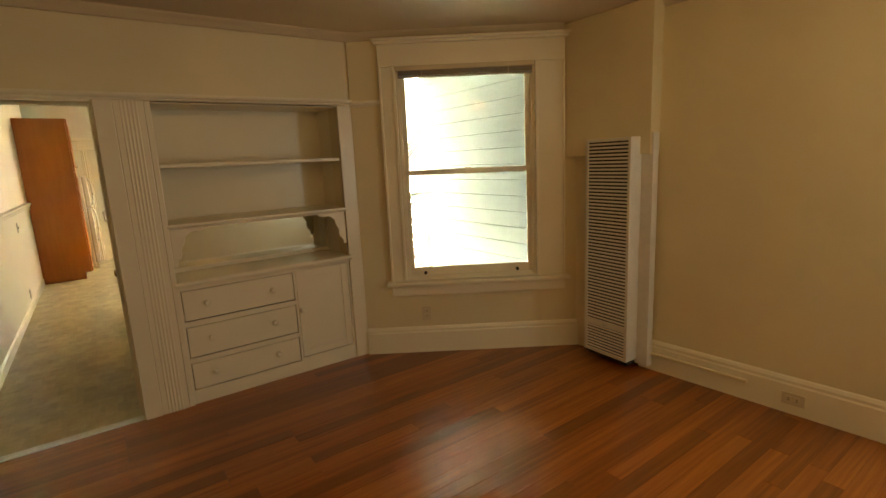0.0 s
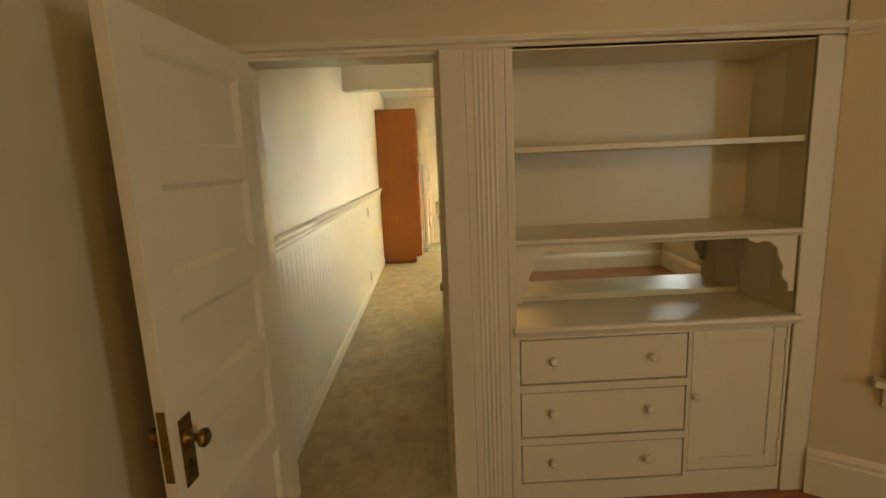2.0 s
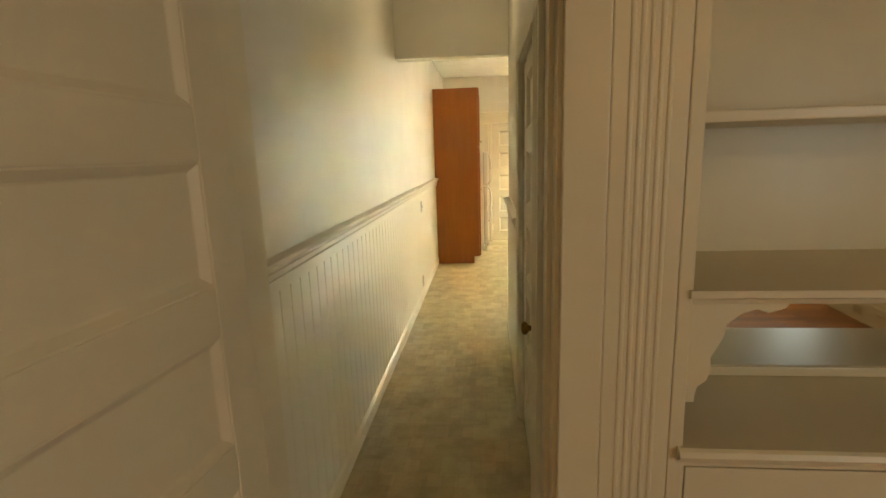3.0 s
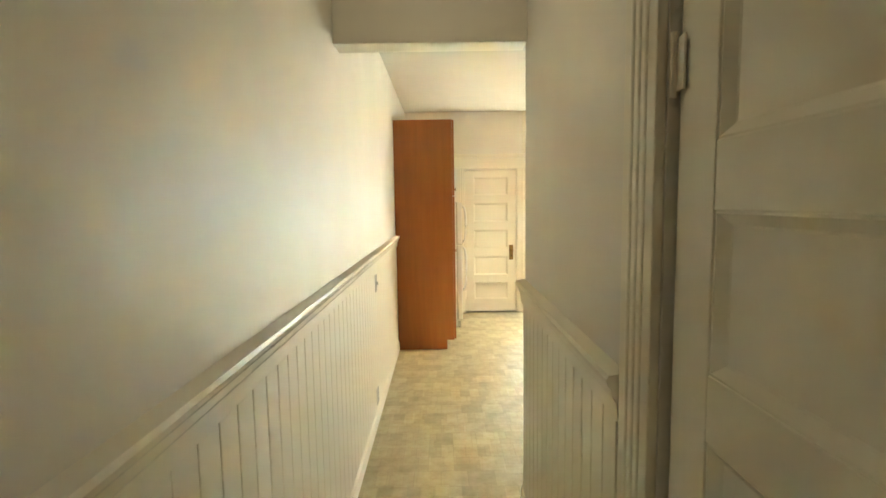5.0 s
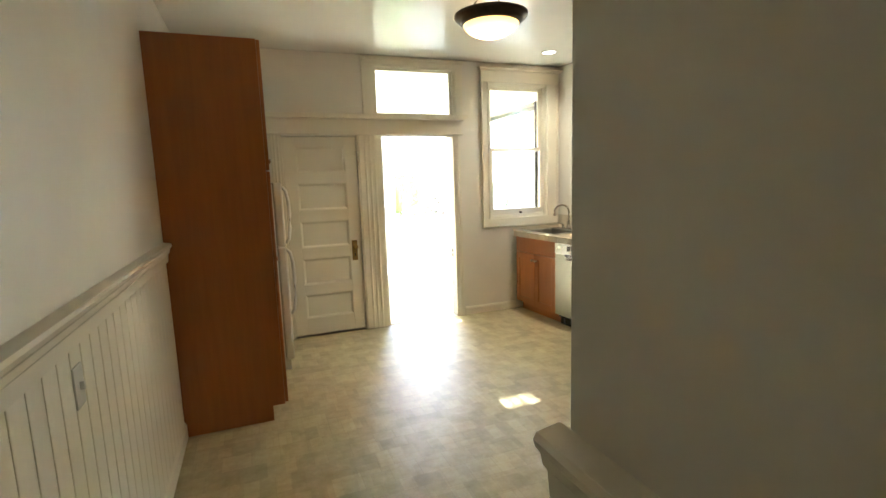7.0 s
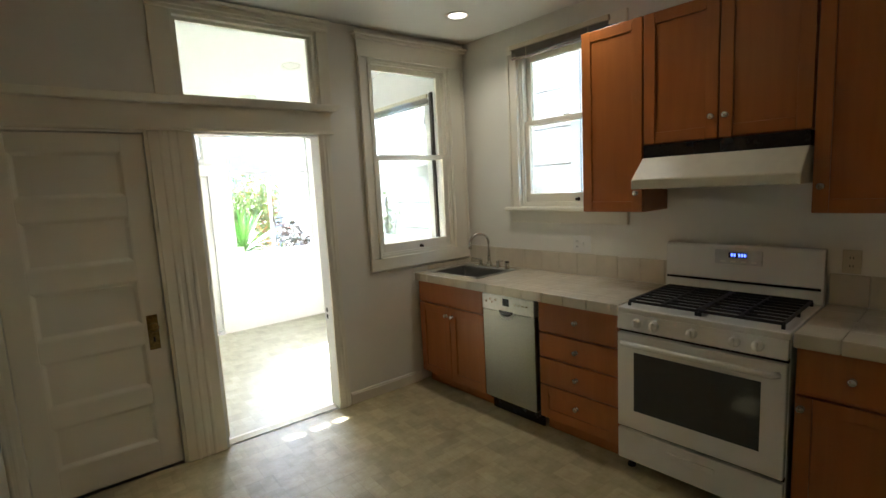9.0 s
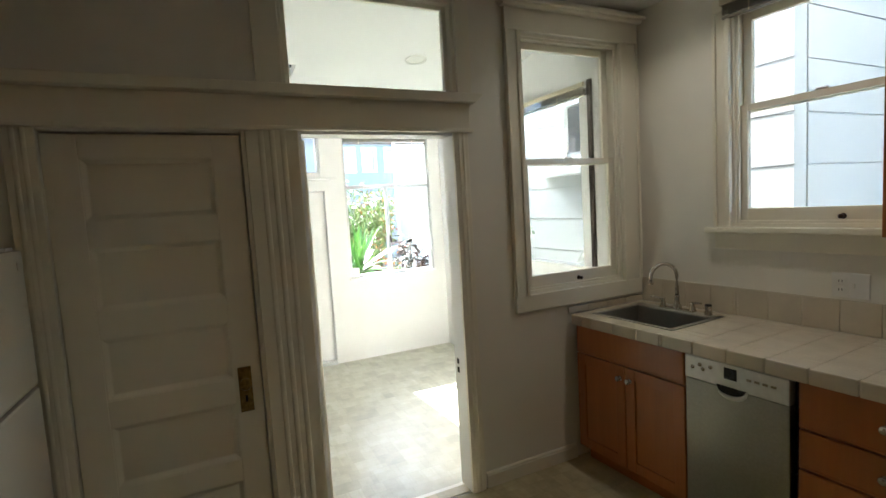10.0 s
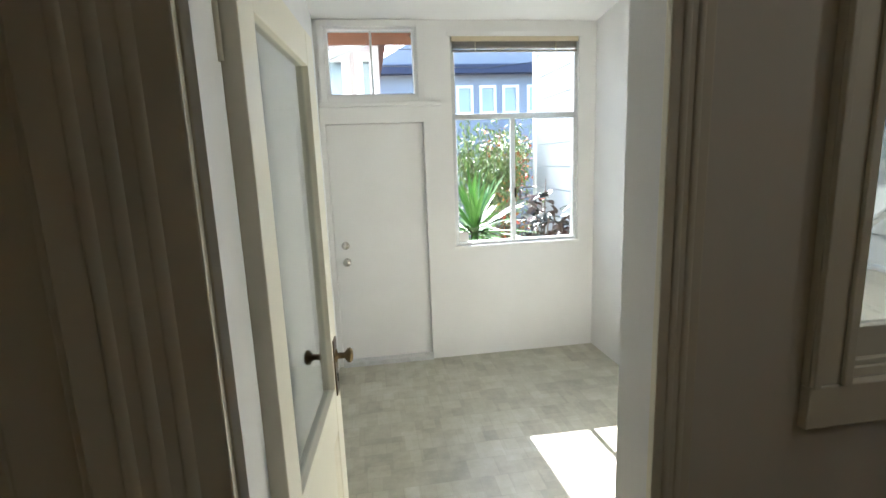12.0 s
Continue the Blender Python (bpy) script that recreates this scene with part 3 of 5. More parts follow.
def wall_heater(m):
    """Tall gas wall heater, x across, y into the wall, origin at floor level at its lower left."""
    h = thing("wall_heater", m, "tall cream gas wall heater with dark louvred grille", "heater")
    part("casing", box(0.0, 0.375, 0.0, 0.155, 0.09, 1.65, 0.006), DUCT, h, "cream enamelled casing")
    part("back_plate", box(-0.01, 0.46, 0.1, 0.158, 0.06, 1.672, 0.004), DUCT, h)
    # Near-black base and sheets put the shade under casing and louvres into colour.
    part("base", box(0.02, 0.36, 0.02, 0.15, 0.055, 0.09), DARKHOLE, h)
    part("grille_shade", box(0.022, 0.353, -0.003, 0.0, 0.345, 1.628), DARKHOLE, h, "near-black sheet standing in for the shade behind the louvres")
    part("lower_grille_shade", box(0.022, 0.353, -0.003, 0.0, 0.115, 0.30), DARKHOLE, h)
    tilt = Matrix.Rotation(radians(-28), 4, "X")
    for z0, n, d in ((0.362, 52, 0.0245), (0.13, 8, 0.0225)):
        for k in range(n):
            s = part("louvre", box(0.02, 0.355, -0.0012, 0.0012, -0.0068, 0.0068), DUCT, h)
            s.matrix_local = Matrix.Translation((0, -0.006, z0 + k * d)) @ tilt
    part("grille_frame", frame_bars(0.375, 1.56, 0.022, -0.014, 0.0), DUCT, h).location = (0, 0, 0.09)
    part("cross_bar", box(0.02, 0.355, -0.014, 0, 0.30, 0.345, 0.003), DUCT, h)
    part("pull", box(0.17, 0.21, -0.022, -0.012, 0.318, 0.327, 0.003), STEEL, h)


wall_heater(pose(3.70, -0.515, -0.02, 0, 0, -93.3))


def buffet(m):
    """Built-in dining buffet in the wall niche: x across, y into the wall."""
    w, dep = 1.19, 0.37
    b = thing("built_in_buffet", m, "ivory painted built-in buffet with drawers, shelves and mirror", "buffet")
    part("back_panel", box(-0.02, w + 0.02, dep, dep + 0.02, 0, 1.98), TRIM, b)
    for x0 in (-0.02, w):
        part("side_panel", box(x0, x0 + 0.02, 0.0, dep, 0, 1.98), TRIM, b)
    part("top_panel", box(0, w, 0.0, dep, 1.955, 1.975), TRIM, b)
    part("face_frame", wall_mesh(w, 0.802, 0.02, [(0.012, 0.745, 0.094, 0.284), (0.012, 0.745, 0.318, 0.535), (0.012, 0.745, 0.570, 0.780), (0.762, 1.178, 0.115, 0.785)]), TRIM, b)
    # Insides coloured near-black so shade in the front gaps reads deeper.
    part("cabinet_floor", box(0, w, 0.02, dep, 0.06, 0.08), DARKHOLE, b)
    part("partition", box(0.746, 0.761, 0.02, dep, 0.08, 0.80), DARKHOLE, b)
    for z0, z1, kz in ((0.094, 0.284, 0.2), (0.318, 0.535, 0.44), (0.570, 0.780, 0.682)):
        d = part("drawer", box(0.0165, 0.7395, 0.0015, 0.02, z0 + 0.0075, z1 - 0.0055, 0.002), TRIM, b)
        box_bm = box(0.03, 0.73, 0.02, 0.33, z0 + 0.008, z1 - 0.02)
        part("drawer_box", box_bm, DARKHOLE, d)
        for x in (0.155, 0.59 if kz > 0.5 else 0.58):
            part("knob", knob_mesh(0.019, 0.03, Matrix.Translation((x, 0.001, kz)) @ OUT), TRIM, d, "round ivory painted wooden knob")
    dr = part("cupboard_door", frame_bars(0.409, 0.663, 0.055, 0.002, 0.02), TRIM, b)
    dr.location = (0.7655, 0, 0.1185)
    part("door_panel", box(0.05, 0.36, 0.009, 0.016, 0.05, 0.615), TRIM, dr)
    part("knob", knob_mesh(0.016, 0.028, Matrix.Translation((0.018, 0.001, 0.365)) @ OUT), TRIM, dr, "round ivory painted wooden knob")
    for z in (0.08, 0.56):
        part("hinge", box(0.402, 0.413, -0.006, 0.004, z, z + 0.05, 0.002), TRIM, dr)
    top = run([(dep, 0), (-0.02, 0), (-0.026, 0.012), (-0.038, 0.016), (-0.042, 0.026), (-0.038, 0.038), (-0.03, 0.043), (dep, 0.043)], w + 0.03)
    top.transform(Matrix.Translation((-0.015, 0, 0.802)))
    part("counter_shelf", top, TRIM, b)
    part("upper_shelf", box(0, w, 0.012, dep, 1.566, 1.591, 0.004), TRIM, b)
    low = run([(dep, 0), (-0.006, 0), (-0.012, 0.012), (-0.02, 0.016), (-0.03, 0.02), (-0.03, 0.036), (dep, 0.04)], w + 0.02)
    low.transform(Matrix.Translation((-0.01, 0, 1.18)))
    part("lower_shelf", low, TRIM, b)
    part("mirror", box(0.02, w - 0.025, dep - 0.012, dep - 0.004, 0.872, 1.168), MIRROR, b, "aged mirror glass behind the counter")
    part("mirror_moulding", box(0.02, w - 0.025, dep - 0.03, dep - 0.002, 0.846, 0.874, 0.004), TRIM, b)
    scroll = [(0, 1.18), (0.215, 1.18), (0.205, 1.166), (0.17, 1.155), (0.145, 1.163), (0.115, 1.155), (0.085, 1.128), (0.08, 1.10), (0.068, 1.075), (0.055, 1.05), (0.058, 1.02), (0.05, 0.995), (0.03, 0.978), (0.026, 0.955), (0.026, 0.94), (0, 0.94)]
    for s in (0, 1):
        mm = Matrix.Translation((w * s, 0.004, 0)) @ Matrix.Diagonal((1 - 2 * s, 1, 1, 1))
        bm = prism(scroll, 0.018, mm, 0.002)
        bmesh.ops.recalc_face_normals(bm, faces=bm.faces)
        part("scroll_bracket", bm, TRIM, b)
    return b


buffet(pose(1.145, DY, 0))
RAILS = [(0, 0.17), (0.41, 0.51), (0.772, 0.882), (1.14, 1.25), (1.508, 1.615), (1.86, 1.955)]
dining_door = panel_door("door_1", along((0.12, 0.668), (0.062, -0.07)) @ pose(0, -0.02, 0.012), 0.74, 1.955, RAILS, "ivory five-panel door standing open against the wall", knob_x=0.68, knob_z=0.78, both=True)
part("latch_plate", box(0.7402, 0.7425, 0.008, 0.032, 0.70, 0.91, 0.001), BRASS, dining_door, "worn brass latch plate")

# ---- structure: hall ----
TRIM = IVORY
HX = 0.885
solid("wall_hall_left", wall_mesh(7.33, 2.9, 0.14), WALL, along((0, 0.75), (0, 8.08)), "ivory painted plaster wall above the wainscot", "wall")
solid("wall_hall_right", wall_mesh(2.80, 2.9, 0.12, [(1.45, 2.23, 0, 1.955)]), WALL, along((HX, 3.63), (HX, 0.83)), "ivory painted plaster wall with a side door", "wall")
# Unseen backing, added so no daylight leaks round the side door.
solid("wall_closet", box(1.1, 1.2, 1.2, 3.5, 0, 2.9), WALL, None, "unseen backing wall added to stop light behind the side door", "wall")
solid("ceiling_hall", box(-0.2, 1.1, 0.8, 3.62, 2.78, 2.88), CEIL, None, "ivory painted hall ceiling", "ceiling")
solid("lintel_beam", box(0.0, HX, 3.58, 3.72, 2.262, 2.9, 0.006), WALL, None, "ivory painted beam over the kitchen opening", "beam")
solid("wall_hall_front", box(-0.15, 1.0, 0.70, 0.82, 2.3, 2.9), WALL, None, "ivory painted wall over the doorway", "wall")
hall_door = panel_door("door_2", along((HX, 2.165), (HX, 1.40)) @ pose(0.004, 0.012, 0.012), 0.765, 1.93, RAILS, "ivory five-panel door, closed, in the hall", knob_x=0.705, knob_z=0.80)
for z in (1.755, 0.24):
    hinge(hall_door, -0.004, -0.004, z)
for m, w, n in ((along((HX, 2.335), (HX, 2.18)), 0.15, 3), (along((HX, 1.40), (HX, 1.2)), 0.2, 3)):
    solid("trim", fluted(w, 2.0, 0.02, n), TRIM, m, "moulded ivory door casing in the hall", "trim")
solid("trim", box(0, 1.145, -0.022, 0, 1.957, 2.09, 0.004), TRIM, along((HX, 2.345), (HX, 1.2)), "ivory head casing over the hall door", "trim")
cap_p = [(0, 0), (-0.018, 0), (-0.022, 0.045), (-0.03, 0.055), (-0.034, 0.075), (-0.042, 0.085), (-0.046, 0.098), (-0.04, 0.108), (0, 0.114)]
for a, b, z in (((0, 0.83), (0, 6.275), 1.094), ((HX, 3.655), (HX, 2.337), 1.046)):
    solid("trim", run(cap_p, far(a, b)), TRIM, along(a, b) @ Matrix.Translation((0, 0, z)), "moulded ivory chair rail capping the wainscot", "trim")
    baseboard(a, b, 0.105, 0.018)
baseboard((0.67, 7.96), (0.70, 7.96), 0.105, 0.016)
outlet(along((0, 0.83), (0, 6.2)) @ pose(3.75, -0.012, 0.20), "white duplex outlet low on the wainscot", WHITE)
light_switch(along((0, 0.83), (0, 6.2)) @ pose(3.82, -0.012, 0.985), "white light switch set in the wainscot")

# ---- structure: kitchen ----
FY, KH = 7.96, 2.75
O = Vector((3.895, FY, 0))
U = Vector((0.06, -1, 0)).normalized()
KR = along((O.x, O.y), (O.x + U.x, O.y + U.y))
solid("wall_kitchen_far", wall_mesh(4.15, 3.0, 0.12, [(0.80, 1.508, 0, 1.975), (1.766, 2.545, 0, 1.98), (1.70, 2.585, 2.165, 2.665), (2.976, 3.724, 1.066, 2.545)], -0.03), WALL, pose(0, FY, 0), "ivory painted wall with door, opening, transom and window", "wall")
solid("wall_kitchen_right", wall_mesh(3.3, 2.85, 0.14, [(0.59, 1.39, 1.40, 2.545)]), WALL, KR, "ivory painted wall over the counter with a window", "wall")
C1 = (O.x + U.x * 3.0, O.y + U.y * 3.0)
solid("wall_kitchen_diagonal", wall_mesh(2.3, 2.85, 0.12), WALL, along(C1, (C1[0] - 0.6, C1[1] - 0.449)), "ivory painted diagonal chimney wall", "wall")
solid("wall_kitchen_near", wall_mesh(1.9, 2.85, 0.12), WALL, along((2.785, 3.63), (HX, 3.63)), "ivory painted wall beside the hall opening", "wall")
solid("ceiling_kitchen", box(-0.2, 4.4, 3.6, FY + 0.1, KH, KH + 0.1), CEIL, None, "glossy ivory kitchen ceiling", "ceiling")
solid("floor_vinyl", box(-0.2, 4.5, 0.72, 8.02, -0.1, 0.0), VINYL, None, "straw-coloured sheet vinyl with a small stone pattern", "floor")
baseboard((2.64, FY), (3.29, FY), 0.09, 0.014)
baseboard((C1[0] - 0.05, C1[1] - 0.037), (2.4, 3.71), 0.09, 0.014)
pantry_side_door = panel_door("door_3", pose(0.803, FY + 0.012, 0.012), 0.702, 1.955, RAILS, "ivory five-panel door, closed, with brass knob", knob_x=0.632, knob_z=0.843)
for z in (1.70, 0.24):
    hinge(pantry_side_door, -0.004, -0.004, z)
solid("trim", fluted(0.225, 1.985, 0.022, 3), TRIM, pose(1.525, FY, 0), "fluted ivory pilaster between door and opening", "trim")
solid("trim", box(1.508, 1.526, -0.012, 0.01, 0, 1.985, 0.003), TRIM, pose(0, FY, 0), "narrow ivory door stop", "trim")
solid("trim", fluted(0.085, 1.985, 0.02, 2), TRIM, pose(2.542, FY, 0), "fluted ivory casing beside the opening", "trim")
solid("trim", fluted(0.10, 1.985, 0.02, 2), TRIM, pose(0.70, FY, 0), "fluted ivory casing beside the closed door", "trim")
hd = box(0.66, 2.64, -0.028, 0, 1.987, 2.135, 0.003)
box(0.64, 2.655, -0.04, 0, 1.985, 2.003, 0.005, hd)
merge(hd, prism([(0.60, 2.135), (2.66, 2.135), (2.70, 2.165), (2.70, 2.18), (0.60, 2.18)], 0.075, Matrix.Translation((0, -0.075, 0)), 0.004))
solid("trim", hd, TRIM, pose(0, FY, 0), "deep ivory cornice board over door and opening", "trim")
jm = box(1.754, 1.768, -0.002, 0.122, 0, 1.98)
box(2.543, 2.557, -0.002, 0.122, 0, 1.98, 0, jm)
box(1.754, 2.557, -0.002, 0.122, 1.972, 1.984, 0, jm)
solid("trim", jm, WALL_SUN, pose(0, FY, 0), "white jamb lining of the sunroom opening", "trim")
for z in (0.72, 0.67):
    solid("strike_plate", box(2.540, 2.543, 0.07, 0.09, z, z + 0.03), DARKHOLE, pose(0, FY, 0), "dark latch hole in the jamb", "strike plate", kind="")
tw = thing("window_2", pose(1.70, FY, 2.165), "ivory fixed transom window over the sunroom opening", "window", kind="structure")
part("window_frame", frame_bars(0.885, 0.50, 0.022, 0.0, 0.12), TRIM, tw)
sash(tw, 0.015, 0.012, 0.855, 0.476, 0.04, 0.03)
part("casing", box(-0.11, 0.004, -0.02, -0.001, 0.016, 0.5, 0.004), TRIM, tw)
part("casing", box(0.881, 0.965, -0.02, -0.001, 0.016, 0.5, 0.004), TRIM, tw)
bm = box(-0.11, 0.965, -0.022, -0.001, 0.501, 0.575, 0.004)
box(-0.11, 0.965, -0.034, -0.02, 0.52, 0.535, 0.004, bm)
box(-0.12, 0.975, -0.05, -0.02, 0.553, 0.575, 0.004, bm)
part("head_casing", bm, TRIM, tw)
hung_window("window_3", pose(2.976, FY, 1.066), 0.748, 1.479, 0.765, 0.11, "ivory double-hung window looking into the sunroom", 0.12, False, 0.095, 0.12, (0.55,), left_case=0.092, right_case=0.14)
hung_window("window_4", KR @ pose(0.59, 0, 1.40), 0.80, 1.145, 0.628, 0.085, "ivory double-hung window over the sink counter", 0.07, True, 0.09, 0.14, (0.62,), False)
mini_blind(KR @ pose(0.56, -0.012, 2.60), 0.80, "taupe mini blind drawn up at the window head", 0.05)
light_switch(KR @ pose(1.14, 0, 1.135), "white double wall plate over the backsplash", 0.115)
outlet(KR @ pose(1.09, -0.001, 1.135), "white duplex outlet over the backsplash", WHITE)
outlet(KR @ pose(2.60, 0, 1.13), "almond duplex outlet beside the stove")

# ---- structure: sunroom ----
SY, SX0, SX1, SZ = 10.8, 1.70, 3.80, -0.02
solid("wall_sunroom_left", wall_mesh(2.9, 3.1, 0.12, z0=-0.1), WALL_SUN, along((SX0, 8.08), (SX0, 10.98)), "white painted sunroom wall", "wall")
solid("wall_sunroom_far", wall_mesh(2.22, 2.7, 0.12, [(0.035, 0.75, SZ, 1.84), (0.07, 0.72, 2.02, 2.51), (0.965, 1.962, 0.885, 2.435)], -0.1), WALL_SUN, along((SX0, SY), (SX1, SY)), "white painted wall with back door, transom and window", "wall")
solid("wall_sunroom_right", wall_mesh(2.84, 3.1, 0.12, [(0.95, 2.65, 1.06, 2.42)], -0.1), WALL_SUN, along((SX1, 10.92), (SX1, 8.08)), "white painted wall with a wide window", "wall")
solid("floor_sunroom", box(SX0 - 0.1, SX1 + 0.1, 8.02, SY + 0.1, -0.1, SZ), VINYL_DAYLIT, None, "sheet vinyl floor in the sunroom, daylight greyed into its colour", "floor")
solid("threshold", box(1.768, 2.543, 7.975, 8.05, -0.022, 0.003, 0.002), VINYL, None, "worn vinyl edge strip at the opening", "threshold")
slope = Matrix(((1, 0, 0, 1.5), (0, 0.1268, 0.992, 8.0), (0, 0.992, -0.1268, 2.905), (0, 0, 0, 1)))
solid("ceiling_sunroom", wall_mesh(2.5, 2.98, 0.1, [(0.12, 0.54, 1.45, 1.69)]), WALL_SUN, slope, "white painted sloping sunroom ceiling with an added skylight hole", "ceiling")
# Unseen skylight, added only to throw the kitchen floor's sun patch.
sk = thing("window_8", slope @ pose(0.12, 0, 1.45), "small unseen skylight added to throw the kitchen sun patch", "window", kind="structure")
part("window_frame", frame_bars(0.42, 0.24, 0.012, 0.0, 0.1), WALL_SUN, sk)
part("pane", box(0.008, 0.412, 0.07, 0.074, 0.008, 0.232), STREAKED, sk, "streaked pane that breaks up the sun patch")
bd = thing("door_4", pose(1.74, SY + 0.05, 0.0), "plain white back door with knob and deadbolt", "door", kind="structure")
part("slab", box(-0.0035, 0.7085, 0, 0.045, 0.02, 1.8375, 0.002), WALL_SUN, bd)
part("deadbolt", lathe([(0.03, 0), (0.03, 0.01), (0.022, 0.016), (0, 0.017)], 18, Matrix.Translation((0.075, 0, 0.94)) @ OUT), NICKEL, bd)
part("knob", knob_mesh(0.03, 0.06, Matrix.Translation((0.08, 0, 0.815)) @ OUT), NICKEL, bd, "round nickel knob")
for z in (0.22, 1.62):
    part("hinge", box(-0.012, 0.004, -0.008, 0.002, z, z + 0.09, 0.002), WALL_SUN, bd)
stop = box(1.715, 1.76, SY + 0.096, SY + 0.118, -0.02, 1.86)
box(2.43, 2.47, SY + 0.096, SY + 0.118, -0.02, 1.86, 0, stop)
box(1.76, 2.43, SY + 0.096, SY + 0.118, 1.80, 1.86, 0, stop)
solid("trim", stop, WALL_SUN, None, "white door stop behind the back door", "trim")
solid("threshold", box(SX0 + 0.035, SX0 + 0.75, SY - 0.02, SY + 0.11, -0.022, 0.018, 0.004), ALU, None, "grey metal sill under the back door", "threshold")
solid("trim", box(SX0 + 0.002, 2.585, SY - 0.03, SY, 1.955, 1.985, 0.004), WALL_SUN, None, "white ledge between back door and transom", "trim")
tb = thing("window_5", pose(1.77, SY, 2.02), "small white two-light transom window", "window", kind="structure")
part("window_frame", frame_bars(0.65, 0.49, 0.025, 0.01, 0.1), WALL_SUN, tb)
part("mullion", box(0.318, 0.334, 0.05, 0.075, 0.02, 0.47, 0.002), ALU, tb)
for x0 in (0.022, 0.33):
    g = part("pane", box(x0, x0 + 0.30, 0.06, 0.064, 0.02, 0.47), GLASS, tb, "clear glass pane")
    g.visible_shadow = False
part("casing", frame_bars(0.74, 0.56, 0.045, -0.02, -0.001), WALL_SUN, tb).location = (-0.045, 0, -0.035)
sw = thing("window_6", pose(2.665, SY, 0.885), "aluminium window with fixed top light and sliding lower lights", "window", kind="structure")
part("window_frame", frame_bars(0.997, 1.55, 0.028, 0.02, 0.085), ALU, sw)
part("transom_bar", box(0.02, 0.977, 0.025, 0.08, 0.965, 1.005, 0.003), ALU, sw)
part("mullion", box(0.462, 0.495, 0.03, 0.075, 0.02, 0.97, 0.003), ALU, sw)
for x0, x1, z0, z1, y in ((0.025, 0.97, 1.0, 1.53, 0.05), (0.025, 0.47, 0.022, 0.97, 0.045), (0.49, 0.972, 0.022, 0.97, 0.058)):
    g = part("pane", box(x0, x1, y, y + 0.004, z0, z1), GLASS, sw, "clear glass pane")
    g.visible_shadow = False
part("window_latch", box(0.485, 0.497, 0.018, 0.03, 0.36, 0.44, 0.003), BRONZE, sw)
part("window_sill", box(-0.015, 1.012, -0.015, 0.03, -0.018, 0.004, 0.004), WALL_SUN, sw)
part("head_casing", box(-0.02, 1.017, -0.014, -0.001, 1.55, 1.585, 0.003), WALL_SUN, sw)
mini_blind(pose(2.68, SY + 0.02, 2.43), 0.965, "dark mini blind drawn up at the window head", 0.05)
st = thing("window_sticker", pose(2.70, SY + 0.043, 0.915), "small white sticker in the window corner", "sticker")
part("paper", box(0, 0.075, -0.001, 0, 0, 0.075), WHITE, st)
sr = thing("window_7", along((SX1, 10.92), (SX1, 8.08)) @ pose(0.95, 0, 1.06), "wide white side window of the sunroom", "window", kind="structure")
part("window_frame", frame_bars(1.70, 1.36, 0.045, 0.0, 0.11), WALL_SUN, sr)
part("mullion", box(1.54, 1.625, 0.02, 0.09, 0.04, 1.32, 0.003), WALL_SUN, sr)
part("screen_track", box(1.665, 1.70, -0.02, 0.0, 0.0, 1.36), BRONZE, sr, "dark bronze screen track")
for x0, x1 in ((0.04, 1.545), (1.62, 1.66)):
    g = part("pane", box(x0, x1, 0.055, 0.059, 0.04, 1.32), GLASS, sr, "clear glass pane")
    g.visible_shadow = False
mini_blind(along((SX1, 10.92), (SX1, 8.08)) @ pose(0.97, 0.02, 2.415), 1.6, "taupe mini blind drawn up over the side window", 0.04)
porch_door = panel_door("door_5", along((1.806, 8.10), (1.862, 8.862)) @ pose(0, 0.0, 0.0), 0.765, 1.965, [(0, 0.2), (0.62, 0.78), (1.86, 1.965)], "white glazed door standing open into the sunroom", stile=0.105, knob_x=0.705, knob_z=0.865, glass_above=0.7, both=True, knob_mat=plain("antique_brass", (0.12, 0.085, 0.04), 0.3, 1.0, 0.3))
for z in (1.80, 0.25):
    hinge(porch_door, -0.006, 0.044, z)
ld = thing("door_6", along((SX0, 9.75), (SX0, 10.45)) @ pose(0, -0.02, 0), "plain white cupboard door in the side wall", "door", kind="structure")
part("slab", box(0, 0.7, 0, 0.019, 0, 1.9, 0.003), WALL_SUN, ld)
part("knob", knob_mesh(0.02, 0.05, Matrix.Translation((0.07, 0, 0.78)) @ OUT), BRONZE, ld, "dark bronze knob")


def can_light(m, mat, label):
    c = thing("recessed_downlight", m, label, "ceiling light", "recessed downlights")
    part("trim_ring", lathe([(0.062, 0.0), (0.066, -0.006), (0.085, -0.006), (0.088, 0.0)], 28), WHITE, c)
    part("lens", lathe([(0.063, -0.001), (0, -0.003)], 24), mat, c)


for x, y in ((3.40, 7.42), (3.44, 6.62)):
    can_light(pose(x, y, KH), DOWN, "lit recessed downlight with white trim ring")
for x, y in ((2.9, 9.2), (2.78, 10.15)):
    can_light(pose(x, y, 2.905 - (y - 8.0) * 0.1278, -7.3, 0, 0), WHITE, "unlit recessed downlight with white trim ring")


